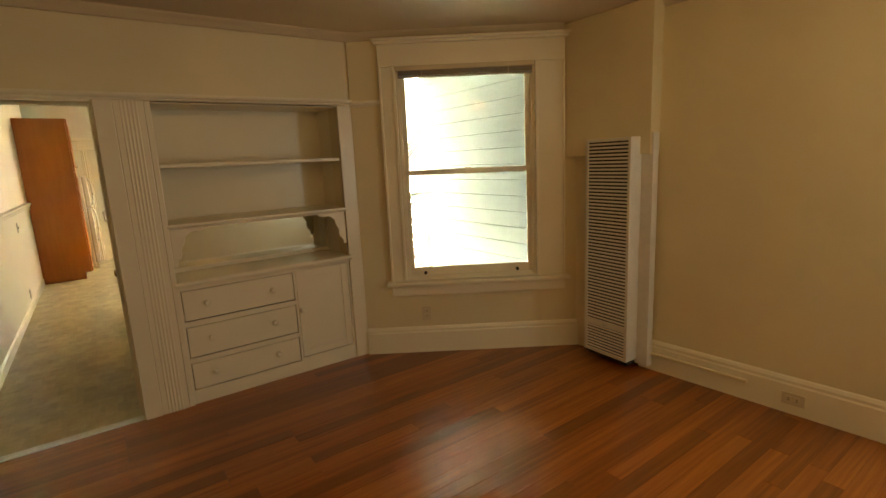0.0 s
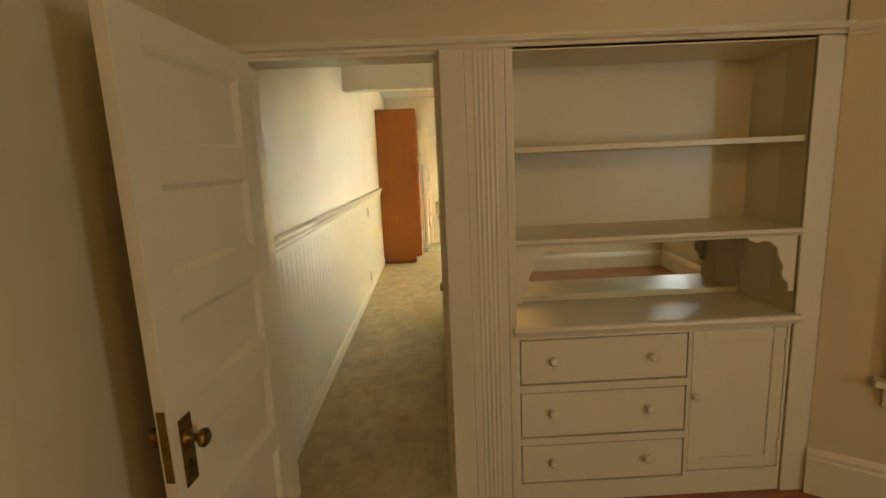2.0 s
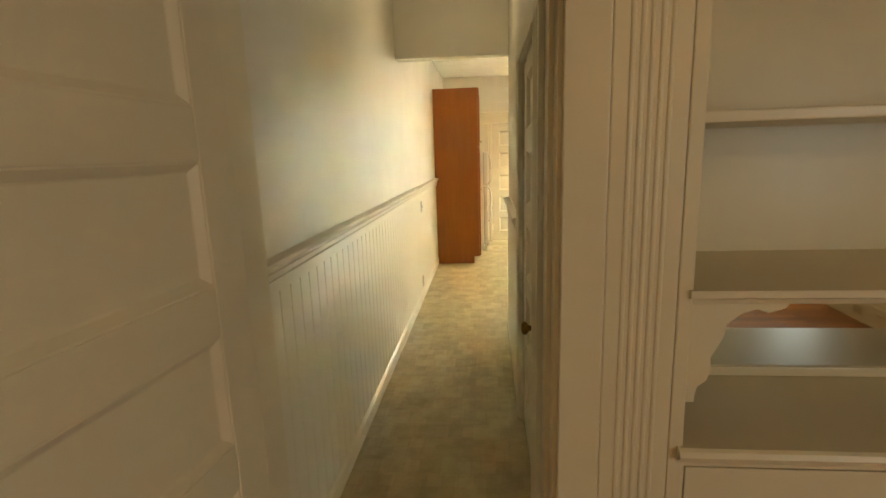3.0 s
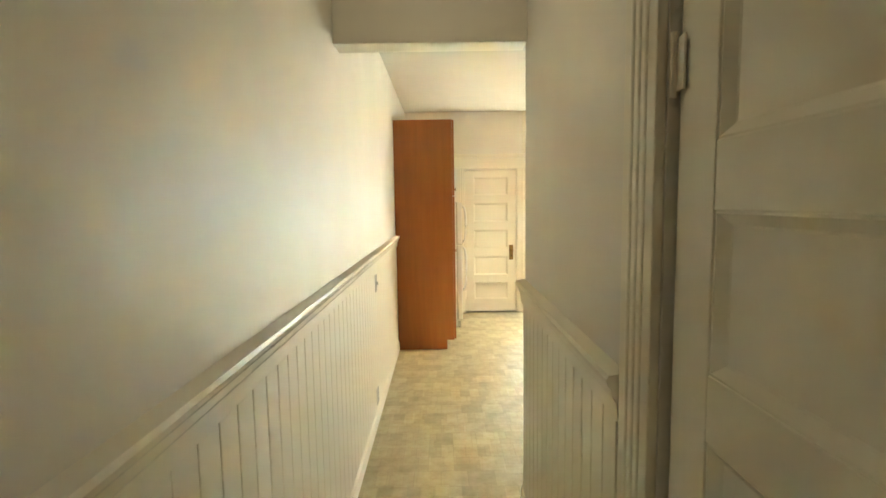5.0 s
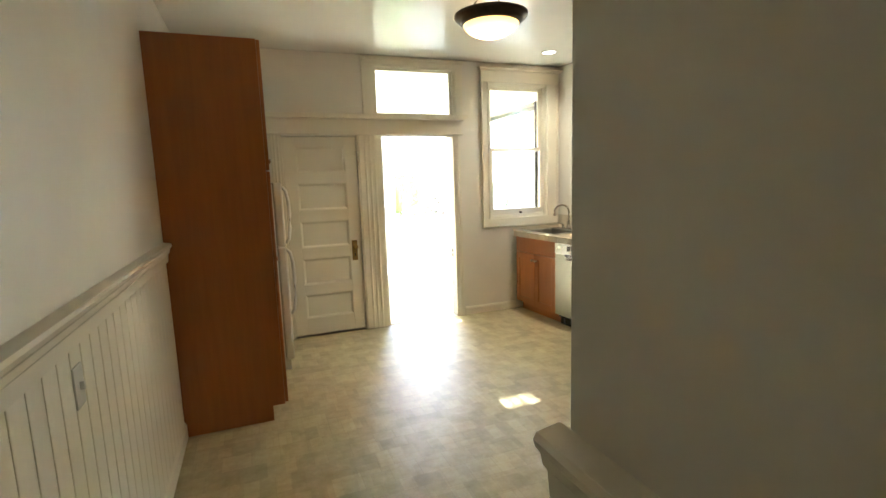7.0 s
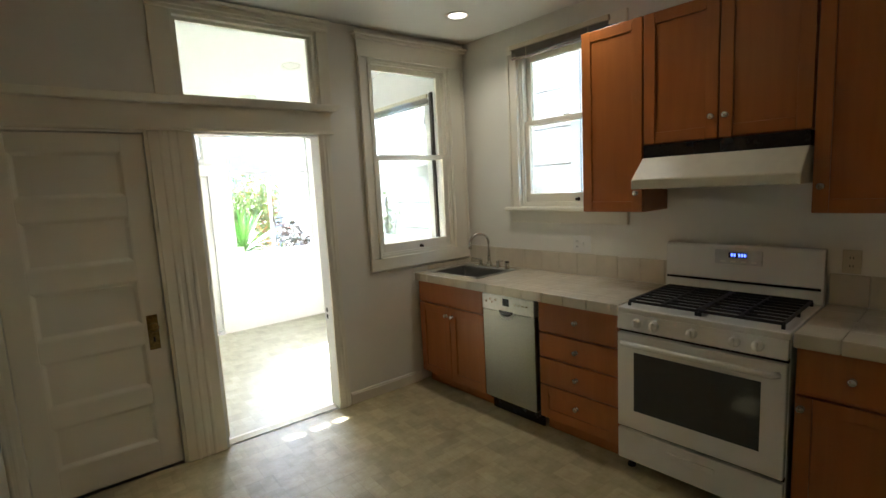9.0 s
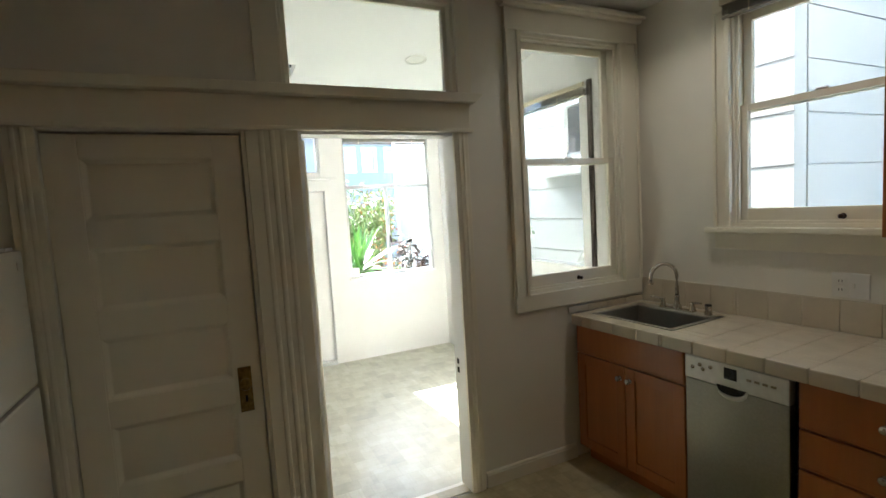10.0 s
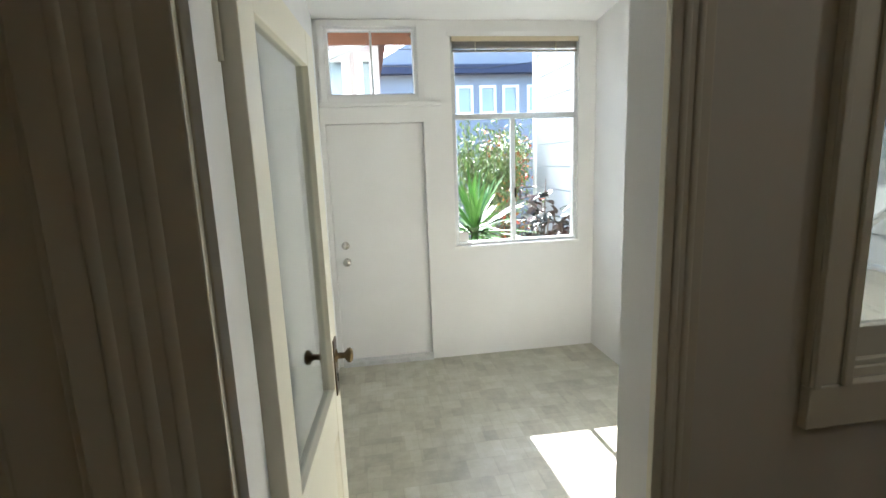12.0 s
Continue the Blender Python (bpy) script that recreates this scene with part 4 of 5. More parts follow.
def bowl_light(m, drop, r, label, mat):
    b = thing("ceiling_light", m, label, "ceiling light")
    part("canopy", lathe([(0.0, 0), (0.075, 0), (0.075, -0.012), (0.05, -0.03), (0.012, -0.035), (0, -0.035)], 24), BRONZE, b)
    for k in range(3):
        a = k * 2.094 + 0.4
        part("hanging_rod", tube([(0.035 * math.cos(a), 0.035 * math.sin(a), -0.02), (r * 0.86 * math.cos(a), r * 0.86 * math.sin(a), -drop)], 0.004, 6), BRONZE, b)
    rim = [(0.78, -0.045), (0.86, -0.040), (0.92, -0.028), (0.94, -0.018), (1.02, -0.010), (1.06, 0.004), (1.06, 0.014), (1.0, 0.02), (0.9, 0.012), (0.78, -0.03), (0.78, -0.045)]
    part("rim", lathe([(r * k, z - drop) for k, z in rim], 40), BRONZE, b, "dark bronze stepped rim")
    part("bowl", lathe([(r * 0.80, -drop - 0.036)] + [(r * 0.80 * math.cos(t), -drop - 0.036 - r * 0.40 * math.sin(t)) for t in [k * math.pi / 16 for k in range(1, 8)]] + [(0, -drop - 0.036 - r * 0.40)], 36), mat, b, "lit frosted glass bowl")
    return b


bowl = bowl_light(pose(2.05, 6.08, KH), 0.195, 0.228, "bronze semi-flush ceiling light with a lit frosted bowl", BULB)
# Unlit fixture given a glowing bowl to go with the hall fill.
hl = bowl_light(pose(0.44, 2.75, 2.78), 0.05, 0.19, "flush bronze hall ceiling light, its amber bowl given an added glow", BULB)
# Assumed dining fixture, out of view, that carries the warm lamp.
dl = bowl_light(pose(1.9, -2.2, DH), 0.09, 0.2, "assumed bronze ceiling light, unseen, with a lit frosted bowl", BULB)


# ---- kitchen cabinets and appliances ----
def shaker(name, parent, x0, x1, z0, z1, y, mat, knob=None, rail=0.06, flat=False):
    """A framed cabinet front whose face lies at y, 20 mm thick."""
    w, h = x1 - x0, z1 - z0
    if flat or h < 0.2:
        ob = part(name, box(0, w, 0, 0.02, 0, h, 0.004), mat, parent)
        rim = frame_bars(w - 0.012, h - 0.012, 0.006, -0.002, 0.004)
        part("edge_bead", rim, mat, ob).location = (0.006, 0, 0.006)
    else:
        ob = part(name, frame_bars(w, h, rail, 0, 0.02), mat, parent)
        part("panel", box(rail - 0.003, w - rail + 0.003, 0.009, 0.017, rail - 0.003, h - rail + 0.003), mat, ob)
    ob.location = (x0, y, z0)
    if knob:
        part("knob", knob_mesh(0.0155, 0.027, Matrix.Translation((knob[0] - x0, 0.0, knob[1] - z0)) @ OUT), NICKEL, ob, "round satin nickel knob")
    return ob


def base_cabinet(u0, u1, fronts, label, top=0.862):
    c = thing("base_cabinet", KR @ pose(u0, 0, 0), label, "cabinet", "kitchen base cabinets")
    w = u1 - u0
    part("body", box(0.002, w - 0.002, -0.60, -0.005, 0.10, top, 0.002), CAB, c)
    if top < 0.86:
        part("front_rail", box(0.002, w - 0.002, -0.60, -0.58, top, 0.862), CAB, c)
    part("toe_kick", box(0.004, w - 0.004, -0.535, -0.005, 0.0, 0.10), CAB, c)
    for name, x0, x1, z0, z1, k in fronts:
        shaker(name, c, x0, x1, z0, z1, -0.621, CAB, k)
    return c


base_cabinet(0.012, 0.728, [("false_front", 0.006, 0.71, 0.69, 0.853, None), ("door", 0.006, 0.355, 0.11, 0.682, (0.325, 0.615)), ("door", 0.36, 0.71, 0.11, 0.682, (0.39, 0.615))], "cinnamon maple sink cabinet with two doors", 0.70)
base_cabinet(1.198, 1.738, [("drawer", 0.006, 0.534, 0.668, 0.853, (0.27, 0.762)), ("drawer", 0.006, 0.534, 0.506, 0.660, (0.27, 0.583)), ("drawer", 0.006, 0.534, 0.330, 0.498, (0.27, 0.414)), ("drawer", 0.006, 0.534, 0.11, 0.322, (0.27, 0.235))], "cinnamon maple four-drawer base cabinet")
b2 = base_cabinet(2.522, 2.90, [("drawer", 0.006, 0.372, 0.655, 0.853, (0.19, 0.755)), ("door", 0.006, 0.372, 0.11, 0.645, (0.03, 0.595))], "cinnamon maple base cabinet at the end of the run")
part("base_skirt", box(0.378, 0.39, -0.535, -0.005, 0, 0.09, 0.002), TRIM, b2, "ivory painted skirting")


def upper_cabinet(u0, u1, z0, fronts, label):
    c = thing("wall_cabinet", KR @ pose(u0, 0, z0), label, "cabinet", "kitchen wall cabinets")
    w, h = u1 - u0, 2.445 - z0
    part("body", box(0.001, w - 0.001, -0.302, -0.002, 0, h, 0.002), CAB, c)
    for x0, x1, k in fronts:
        shaker("door", c, x0, x1, 0.003, h - 0.003, -0.323, CAB, k)
    return c


upper_cabinet(1.34, 1.722, 1.385, [(0.003, 0.379, (0.345, 0.11))], "cinnamon maple single-door wall cabinet beside the window")
upper_cabinet(1.725, 2.489, 1.755, [(0.003, 0.379, (0.35, 0.11)), (0.385, 0.761, (0.415, 0.11))], "cinnamon maple two-door wall cabinet over the hood")
upper_cabinet(2.492, 2.898, 1.385, [(0.003, 0.403, (0.035, 0.12))], "cinnamon maple single-door wall cabinet at the corner")


def tiled_counter(u0, u1, hole, label):
    """A countertop of glazed tiles on a bed, with an optional sink cut-out (x0, x1, y0, y1)."""
    c = thing("tiled_counter", KR @ pose(u0, 0, 0), label, "countertop")
    w, d = u1 - u0, 0.645
    xs = sorted({0.0, w, *[k * 0.155 for k in range(1, int(w / 0.155) + 1) if w - k * 0.155 > 0.03], *(hole[:2] if hole else ())})
    ys = sorted({-d + 0.03, -0.012, -0.165, -0.32, -0.475, *(hole[2:] if hole else ())})
    inside = lambda x, y: hole and hole[0] < x < hole[1] and hole[2] < y < hole[3]
    bed = bmesh.new()
    for a, b in zip(xs, xs[1:]):
        for e, f in zip(ys, ys[1:]):
            if not inside((a + b) / 2, (e + f) / 2):
                box(a, b, e, f, 0.864, 0.910, 0, bed)
                part("tile", box(a + 0.0012, b - 0.0012, e + 0.0012, f - 0.0012, 0.9095, 0.915, 0.0014), TILE, c)
    box(0, w, -d + 0.008, -d + 0.03, 0.864, 0.908, 0, bed)
    part("bed", bed, GROUT, c)
    for a, b in zip(xs, xs[1:]):
        part("edge_tile", box(a + 0.0012, b - 0.0012, -d, -d + 0.0295, 0.856, 0.919, 0.007), TILE, c)
    for a, b in zip(xs, xs[1:]):
        part("splash_tile", box(a + 0.0012, b - 0.0012, -0.012, -0.001, 0.9155, 1.066, 0.003), TILE, c)
    return c


tiled_counter(0.004, 1.742, (0.08, 0.60, -0.53, -0.11), "beige glazed tile countertop with low backsplash")
tiled_counter(2.518, 2.93, None, "short beige glazed tile countertop beside the stove")
sp = thing("side_splash", pose(3.262, FY, 0), "low beige tile strip under the window casing", "backsplash")
for k in range(4):
    part("tile", box(k * 0.155, k * 0.155 + 0.153, -0.011, -0.001, 0.917, 0.953, 0.002), TILE, sp)


def sink(m):
    s = thing("kitchen_sink", m, "drop-in stainless steel kitchen sink", "sink")
    w, d = 0.53, 0.44
    rim = bmesh.new()
    for a in ((0, w, -d, -d + 0.025), (0, w, -0.075, 0), (0, 0.025, -d, 0), (w - 0.025, w, -d, 0)):
        box(a[0], a[1], a[2], a[3], 0.9155, 0.921, 0.002, rim)
    part("rim", rim, STEEL, s)
    b = bmesh.new()
    for a in ((0.02, 0.03, -d + 0.02, -0.07, 0.73, 0.918), (w - 0.03, w - 0.02, -d + 0.02, -0.07, 0.73, 0.918), (0.02, w - 0.02, -d + 0.02, -d + 0.03, 0.73, 0.918), (0.02, w - 0.02, -0.08, -0.07, 0.73, 0.918), (0.02, w - 0.02, -d + 0.02, -0.07, 0.725, 0.735)):
        box(*a, 0.002, b)
    part("basin", b, STEEL, s)
    part("drain", lathe([(0.04, 0.737), (0.038, 0.739), (0, 0.736)], 20, Matrix.Translation((w / 2, -d / 2, 0))), NICKEL, s)


sink(KR @ pose(0.075, -0.105, 0))


def faucet(m):
    f = thing("faucet", m, "gooseneck satin nickel faucet with two levers", "faucet")
    part("deck_plate", box(-0.11, 0.11, -0.025, 0.025, 0.921, 0.931, 0.008), NICKEL, f)
    part("base", lathe([(0.026, 0.93), (0.024, 0.945), (0.016, 0.955), (0.014, 0.99), (0.018, 1.0), (0.012, 1.01)], 18), NICKEL, f)
    arc = [(0, 0, 0.99), (0, 0, 1.06), (0, 0, 1.12)] + [(-0.03 * (1 - math.cos(t)), -0.075 * (1 - math.cos(t)), 1.12 + 0.078 * math.sin(t)) for t in [math.pi * k / 12 for k in range(1, 13)]] + [(-0.06, -0.15, 1.09)]
    part("spout", tube(arc, 0.0105, 12), NICKEL, f)
    part("nozzle", lathe([(0.013, 1.08), (0.015, 1.085), (0.014, 1.10), (0.011, 1.105)], 14, Matrix.Translation((-0.06, -0.15, 0))), NICKEL, f)
    for x in (-0.095, 0.095):
        h = part("handle_base", lathe([(0.02, 0.93), (0.016, 0.95), (0.012, 0.965), (0.015, 0.975), (0, 0.982)], 14, Matrix.Translation((x, 0, 0))), NICKEL, f)
        part("lever", tube([(x, 0, 0.972), (x + 0.02 * (1 if x > 0 else -1), -0.01, 0.978), (x + 0.07 * (1 if x > 0 else -1), -0.025, 0.985)], [0.008, 0.007, 0.006], 8), NICKEL, h)


faucet(KR @ pose(0.345, -0.135, 0))
sd = thing("side_sprayer", KR @ pose(0.535, -0.135, 0), "short nickel sprayer with a dark button", "sprayer")
part("body", lathe([(0.022, 0.92), (0.02, 0.935), (0.017, 0.945), (0.019, 0.965), (0.018, 0.972)], 16), NICKEL, sd)
part("cap", lathe([(0.0185, 0.972), (0.017, 0.98), (0, 0.981)], 16), BLACK, sd)


def dishwasher(m):
    d = thing("dishwasher", m, "narrow stainless steel dishwasher with control panel", "dishwasher")
    w = 0.452
    part("body", box(0.003, w - 0.003, -0.58, -0.01, 0.08, 0.858), BLACK, d)
    part("door", box(0.004, w - 0.004, -0.63, -0.585, 0.115, 0.742, 0.006), plain("dark_stainless", (0.30, 0.295, 0.265), 0.32, 1.0, 0.06, 90), d, "brushed stainless steel door")
    cp = part("control_panel", box(0.004, w - 0.004, -0.633, -0.585, 0.744, 0.85, 0.005), plain("panel_silver", (0.62, 0.62, 0.60), 0.35, 0.5), d, "silver control panel")
    part("display", box(0.19, 0.245, -0.6352, -0.632, 0.785, 0.835, 0.001), BLACK, cp)
    for k in range(4):
        part("button", lathe([(0.009, 0), (0.009, 0.004), (0, 0.005)], 12, Matrix.Translation((0.045 + 0.035 * (k % 2) + 0.05 * (k // 2), -0.633, 0.80 + 0.018 * (k % 2))) @ OUT), NICKEL, cp)
    for k in range(4):
        part("button", box(0.285 + k * 0.032, 0.305 + k * 0.032, -0.636, -0.632, 0.80, 0.81, 0.001), NICKEL, cp)
    out = [(0.155 + 0.135 * (1 - math.cos(t)) / 2, 0.752 - 0.045 * math.sin(t)) for t in [math.pi * k / 14 for k in range(15)]]
    part("handle_recess", prism(out, 0.012, Matrix.Translation((0, -0.6335, 0)), 0.001), BLACK, d, "dark curved grip recess")
    part("handle_lip", tube([(x, -0.640, z) for x, z in out[3:]], [0.004, 0.006, 0.008, 0.010, 0.011, 0.011, 0.011, 0.010, 0.009, 0.008, 0.006, 0.004], 8), plain("pale_grip", (0.66, 0.66, 0.63), 0.3), d, "pale curved grip lip")
    part("kick_plate", box(0.004, w - 0.004, -0.555, -0.54, 0.0, 0.11), BLACK, d)


dishwasher(KR @ pose(0.73, 0, 0))


def stove(m):
    s = thing("gas_stove", m, "white freestanding gas stove with black grates", "stove")
    w = 0.762
    part("body", box(0.002, w - 0.002, -0.62, -0.03, 0.06, 0.885, 0.004), WHITE, s)
    part("cooktop", box(0.0, w, -0.655, -0.03, 0.885, 0.915, 0.008), WHITE, s)
    cp = part("control_panel", prism([(-0.665, 0.80), (-0.635, 0.80), (-0.635, 0.886), (-0.655, 0.886)], w - 0.004, Matrix(((0, 1, 0, 0.002), (1, 0, 0, 0), (0, 0, 1, 0), (0, 0, 0, 1))), 0.003), WHITE, s)
    for x in (0.11, 0.20, 0.38, 0.56, 0.65):
        k = part("knob", lathe([(0.024, 0), (0.023, 0.012), (0.019, 0.024), (0, 0.026)], 18, Matrix.Translation((x, -0.661, 0.842)) @ Matrix.Rotation(radians(84), 4, "X")), WHITE, cp)
        part("grip", box(x - 0.005, x + 0.005, -0.694, -0.682, 0.826, 0.864, 0.002), WHITE, k)
    part("panel_gap", box(0.004, w - 0.004, -0.64, -0.60, 0.782, 0.80), BLACK, s)
    dr = part("oven_door", box(0.004, w - 0.004, -0.665, -0.62, 0.262, 0.78, 0.008), WHITE, s)
    part("oven_window", box(0.095, w - 0.095, -0.6665, -0.66, 0.365, 0.685, 0.001), DARKGLASS, dr, "dark oven window")
    hb = tube([(0.03, -0.675, 0.735), (0.05, -0.705, 0.737), (w / 2, -0.71, 0.738), (w - 0.05, -0.705, 0.737), (w - 0.03, -0.675, 0.735)], 0.014, 10)
    part("oven_handle", hb, WHITE, dr)
    part("door_gap", box(0.004, w - 0.004, -0.64, -0.60, 0.248, 0.262), BLACK, s)
    bd_ = part("storage_drawer", box(0.004, w - 0.004, -0.662, -0.62, 0.075, 0.247, 0.006), WHITE, s)
    part("finger_pull", box(0.27, 0.49, -0.668, -0.66, 0.17, 0.20, 0.005), WHITE, bd_)
    # Black slab stands in for the shade beneath the stove.
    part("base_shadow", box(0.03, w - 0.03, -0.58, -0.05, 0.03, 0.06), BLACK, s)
    for x in (0.04, w - 0.04):
        for y in (-0.58, -0.08):
            part("foot_bracket", box(x - 0.035, x + 0.035, y - 0.02, y + 0.02, 0.045, 0.062, 0.003), WHITE, s)
            part("foot", lathe([(0.022, 0.0), (0.022, 0.012), (0.012, 0.02), (0.012, 0.05)], 12, Matrix.Translation((x, y, 0))), BLACK, s)
    bg = part("backguard", prism([(-0.085, 0.915), (-0.03, 0.915), (-0.03, 1.19), (-0.06, 1.19), (-0.07, 1.18), (-0.075, 1.01)], w, Matrix(((0, 1, 0, 0), (1, 0, 0, 0), (0, 0, 1, 0), (0, 0, 0, 1))), 0.004), WHITE, s)
    part("vent_slot", box(0.01, w - 0.01, -0.086, -0.074, 0.985, 0.997), BLACK, bg)
    cl = part("clock_panel", box(0.27, 0.50, -0.079, -0.069, 1.085, 1.165, 0.003), plain("panel_grey", (0.60, 0.60, 0.58), 0.4), bg)
    dp = part("display", box(0.34, 0.43, -0.0815, -0.077, 1.122, 1.152, 0.001), BLACK, cl)
    for k, x in enumerate((0.352, 0.366, 0.388, 0.402, 0.416)):
        part("digit", box(x, x + 0.009, -0.0825, -0.081, 1.129, 1.146), DISPLAY, dp, "glowing blue digit")
    for k in range(4):
        part("button", box(0.30 + k * 0.05, 0.325 + k * 0.05, -0.081, -0.078, 1.096, 1.106, 0.001), WHITE, cl)
    for gx in (0.04, 0.39):
        g = bmesh.new()
        x1 = gx + 0.335
        for y in (-0.60, -0.12):
            box(gx, x1, y - 0.006, y + 0.006, 0.932, 0.946, 0.003, g)
        for x in (gx, (gx + x1) / 2, x1):
            box(x - 0.006, x + 0.006, -0.60, -0.12, 0.932, 0.946, 0.003, g)
        for k in range(1, 8):
            y = -0.60 + k * 0.06
            box(gx, x1, y - 0.005, y + 0.005, 0.934, 0.947, 0.003, g)
        for x in (gx, x1):
            for y in (-0.60, -0.36, -0.12):
                box(x - 0.007, x + 0.007, y - 0.007, y + 0.007, 0.914, 0.935, 0.002, g)
        part("grate", g, IRON, s, "black cast-iron grate")
    for x in (0.2, 0.56):
        for y in (-0.48, -0.23):
            bn = part("burner", lathe([(0.055, 0.914), (0.05, 0.92), (0.03, 0.922), (0.03, 0.928)], 22, Matrix.Translation((x, y, 0))), STEEL, s)
            part("burner_cap", lathe([(0.034, 0.926), (0.034, 0.931), (0, 0.934)], 20, Matrix.Translation((x, y, 0))), IRON, bn)


stove(KR @ pose(1.749, 0, 0))


def hood(m):
    h = thing("range_hood", m, "almond range hood with a black top band", "range hood")
    w = 0.756
    yz = Matrix(((0, 1, 0, 0), (1, 0, 0, 0), (0, 0, 1, 0), (0, 0, 0, 1)))
    part("band", box(0.001, w - 0.001, -0.33, -0.005, 0.165, 0.233, 0.002), BLACK, h, "black vent band")
    part("canopy", prism([(-0.47, 0.0), (-0.005, 0.0), (-0.005, 0.165), (-0.34, 0.165), (-0.47, 0.05)], w, yz, 0.004), plain("almond_enamel", (0.70, 0.66, 0.54), 0.3, 0.0, 0.03), h)
    part("filter", box(0.15, w - 0.15, -0.42, -0.08, -0.004, 0.002), STEEL, h)


hood(KR @ pose(1.729, 0, 1.52))


def fridge(m):
    f = thing("refrigerator", m, "white two-door refrigerator beside the pantry", "refrigerator")
    w = 0.79
    part("body", box(0.0, w, 0.07, 0.68, 0.03, 1.525, 0.008), WHITE, f)
    for z0, z1 in ((0.09, 1.02), (1.03, 1.535)):
        d = part("door", box(0.0, w, 0.0, 0.064, z0, z1, 0.012), WHITE, f)
        part("gasket", box(0.012, w - 0.012, 0.062, 0.072, z0 + 0.012, z1 - 0.012), BLIND, d, "grey door gasket")
        za, zb = (0.46, 1.0) if z0 < 1 else (1.05, 1.50)
        part("handle", tube([(0.05, 0.0, za), (0.05, -0.03, za + 0.03), (0.05, -0.046, za + 0.12), (0.05, -0.05, (za + zb) / 2), (0.05, -0.046, zb - 0.12), (0.05, -0.03, zb - 0.03), (0.05, 0.0, zb)], 0.013, 10), WHITE, d, "white bowed handle")
        if z0 > 1:
            part("badge", box(w - 0.075, w - 0.045, -0.003, 0.001, z1 - 0.07, z1 - 0.04, 0.001), STEEL, d, "small grey square badge")
    part("hinge_cover", box(w - 0.09, w - 0.02, 0.02, 0.10, 1.525, 1.548, 0.004), WHITE, f)
    part("kick_grille", box(0.01, w - 0.01, 0.03, 0.09, 0.0, 0.085), DUCT, f)


fridge(along((0.725, 7.14), (0.725, 7.93)))


def pantry(m):
    """Tall cabinet: x along the wall, y towards the wall, front at y=0."""
    p = thing("pantry_cabinet", m, "tall cinnamon maple pantry cabinet against the wall", "cabinet")
    w, d, h = 0.83, 0.592, 2.372
    part("side_panel", prism([(0.0, 0.10), (0.075, 0.10), (0.075, 0.0), (d, 0.0), (d, h), (0.0, h)], 0.018, Matrix(((0, 1, 0, 0), (1, 0, 0, 0), (0, 0, 1, 0), (0, 0, 0, 1))), 0.001), CAB, p)
    part("body", box(0.018, w, 0.0, d, 0.10, h, 0.002), CAB, p)
    part("toe_kick", box(0.018, w, 0.075, d, 0.0, 0.10), CAB, p)
    for x0, x1, kx in ((0.004, 0.412, 0.38), (0.418, w - 0.004, 0.45)):
        shaker("door", p, x0, x1, 0.11, 1.60, -0.021, CAB, (kx, 1.0))
        shaker("door", p, x0, x1, 1.608, h - 0.004, -0.021, CAB, (kx, 1.68))


pantry(along((0.594, 6.275), (0.594, 7.1)))


dv = Vector((-0.6, -0.449, 0)).normalized()
cs = thing("corner_shelf", pose(0, 0, 0.44), "small triangular ivory shelf in the corner", "shelf")
tri = bmesh.new()
pts = [(C1[0] - 0.06, C1[1] - 0.02), (3.40, 4.945), (C1[0] + dv.x * 0.86, C1[1] + dv.y * 0.86)]
lo, hi = [tri.verts.new((x, y, 0.0)) for x, y in pts], [tri.verts.new((x, y, 0.02)) for x, y in pts]
tri.faces.new(lo), tri.faces.new(hi)
for k in range(3):
    tri.faces.new((lo[k], lo[(k + 1) % 3], hi[(k + 1) % 3], hi[k]))
bmesh.ops.recalc_face_normals(tri, faces=tri.faces)
part("board", tri, TRIM, cs)
DG = along(C1, (C1[0] - 0.6, C1[1] - 0.449))
lg = thing("wall_ledge", DG @ pose(0.45, 0, 0.72), "narrow ivory ledge on the diagonal wall", "ledge")
part("ledge", box(0, 0.9, -0.11, 0, 0.0, 0.05, 0.01), TRIM, lg)

# ---- outside ----
def siding_wall(name, m, length, z0, z1, step, mat, label, holes=()):
    h = thing(name, m, label, "house")
    z = z0
    while z < z1:
        cuts = [(0.0, length)]
        for a, b, c, d in holes:
            if c < z + step * 0.5 < d:
                cuts = [s for e, f in cuts for s in ((e, a), (b, f)) if s[1] - s[0] > 0.01]
        for a, b in cuts:
            part("siding_board", run([(0.0, 0.003), (-0.016, 0.0), (-0.014, step - 0.010), (-0.004, step - 0.006), (-0.004, step), (0.0, step)], b - a), mat, h).location = (a, 0, z)
        z += step
    part("sheathing", wall_mesh(length, z1, 0.12, [(a, b, max(c, z0), d) for a, b, c, d in holes], z0), mat, h)
    return h


# Unseen blocks added to keep sun and sky out of the light court.
solid("upper_storey", box(-4.0, 4.0, -9.0, 8.0, 3.02, 16.0), SIDING_W, None, "unseen mass above the flat, added to block sun and sky", "house")
solid("upper_storey", box(4.0, 5.17, 0.9, 5.6, 3.02, 16.0), SIDING_W, None, "unseen block added over the light court to keep sun off the siding", "house")
solid("upper_storey", prism([(0, 0), (1.75, 0), (1.75, 13.4), (0, 13.4)], 0.2, along((2.55, 0.74), (4.0, -0.25)) @ Matrix.Translation((0, 0.0, 2.57))), SIDING_W, None, "unseen block added above the angled window to cut the sky", "house")
solid("light_court_end", box(3.9, 5.4, -9.2, -9.0, -0.6, 16.0), SIDING, None, "unseen wall added to darken the light court", "wall")
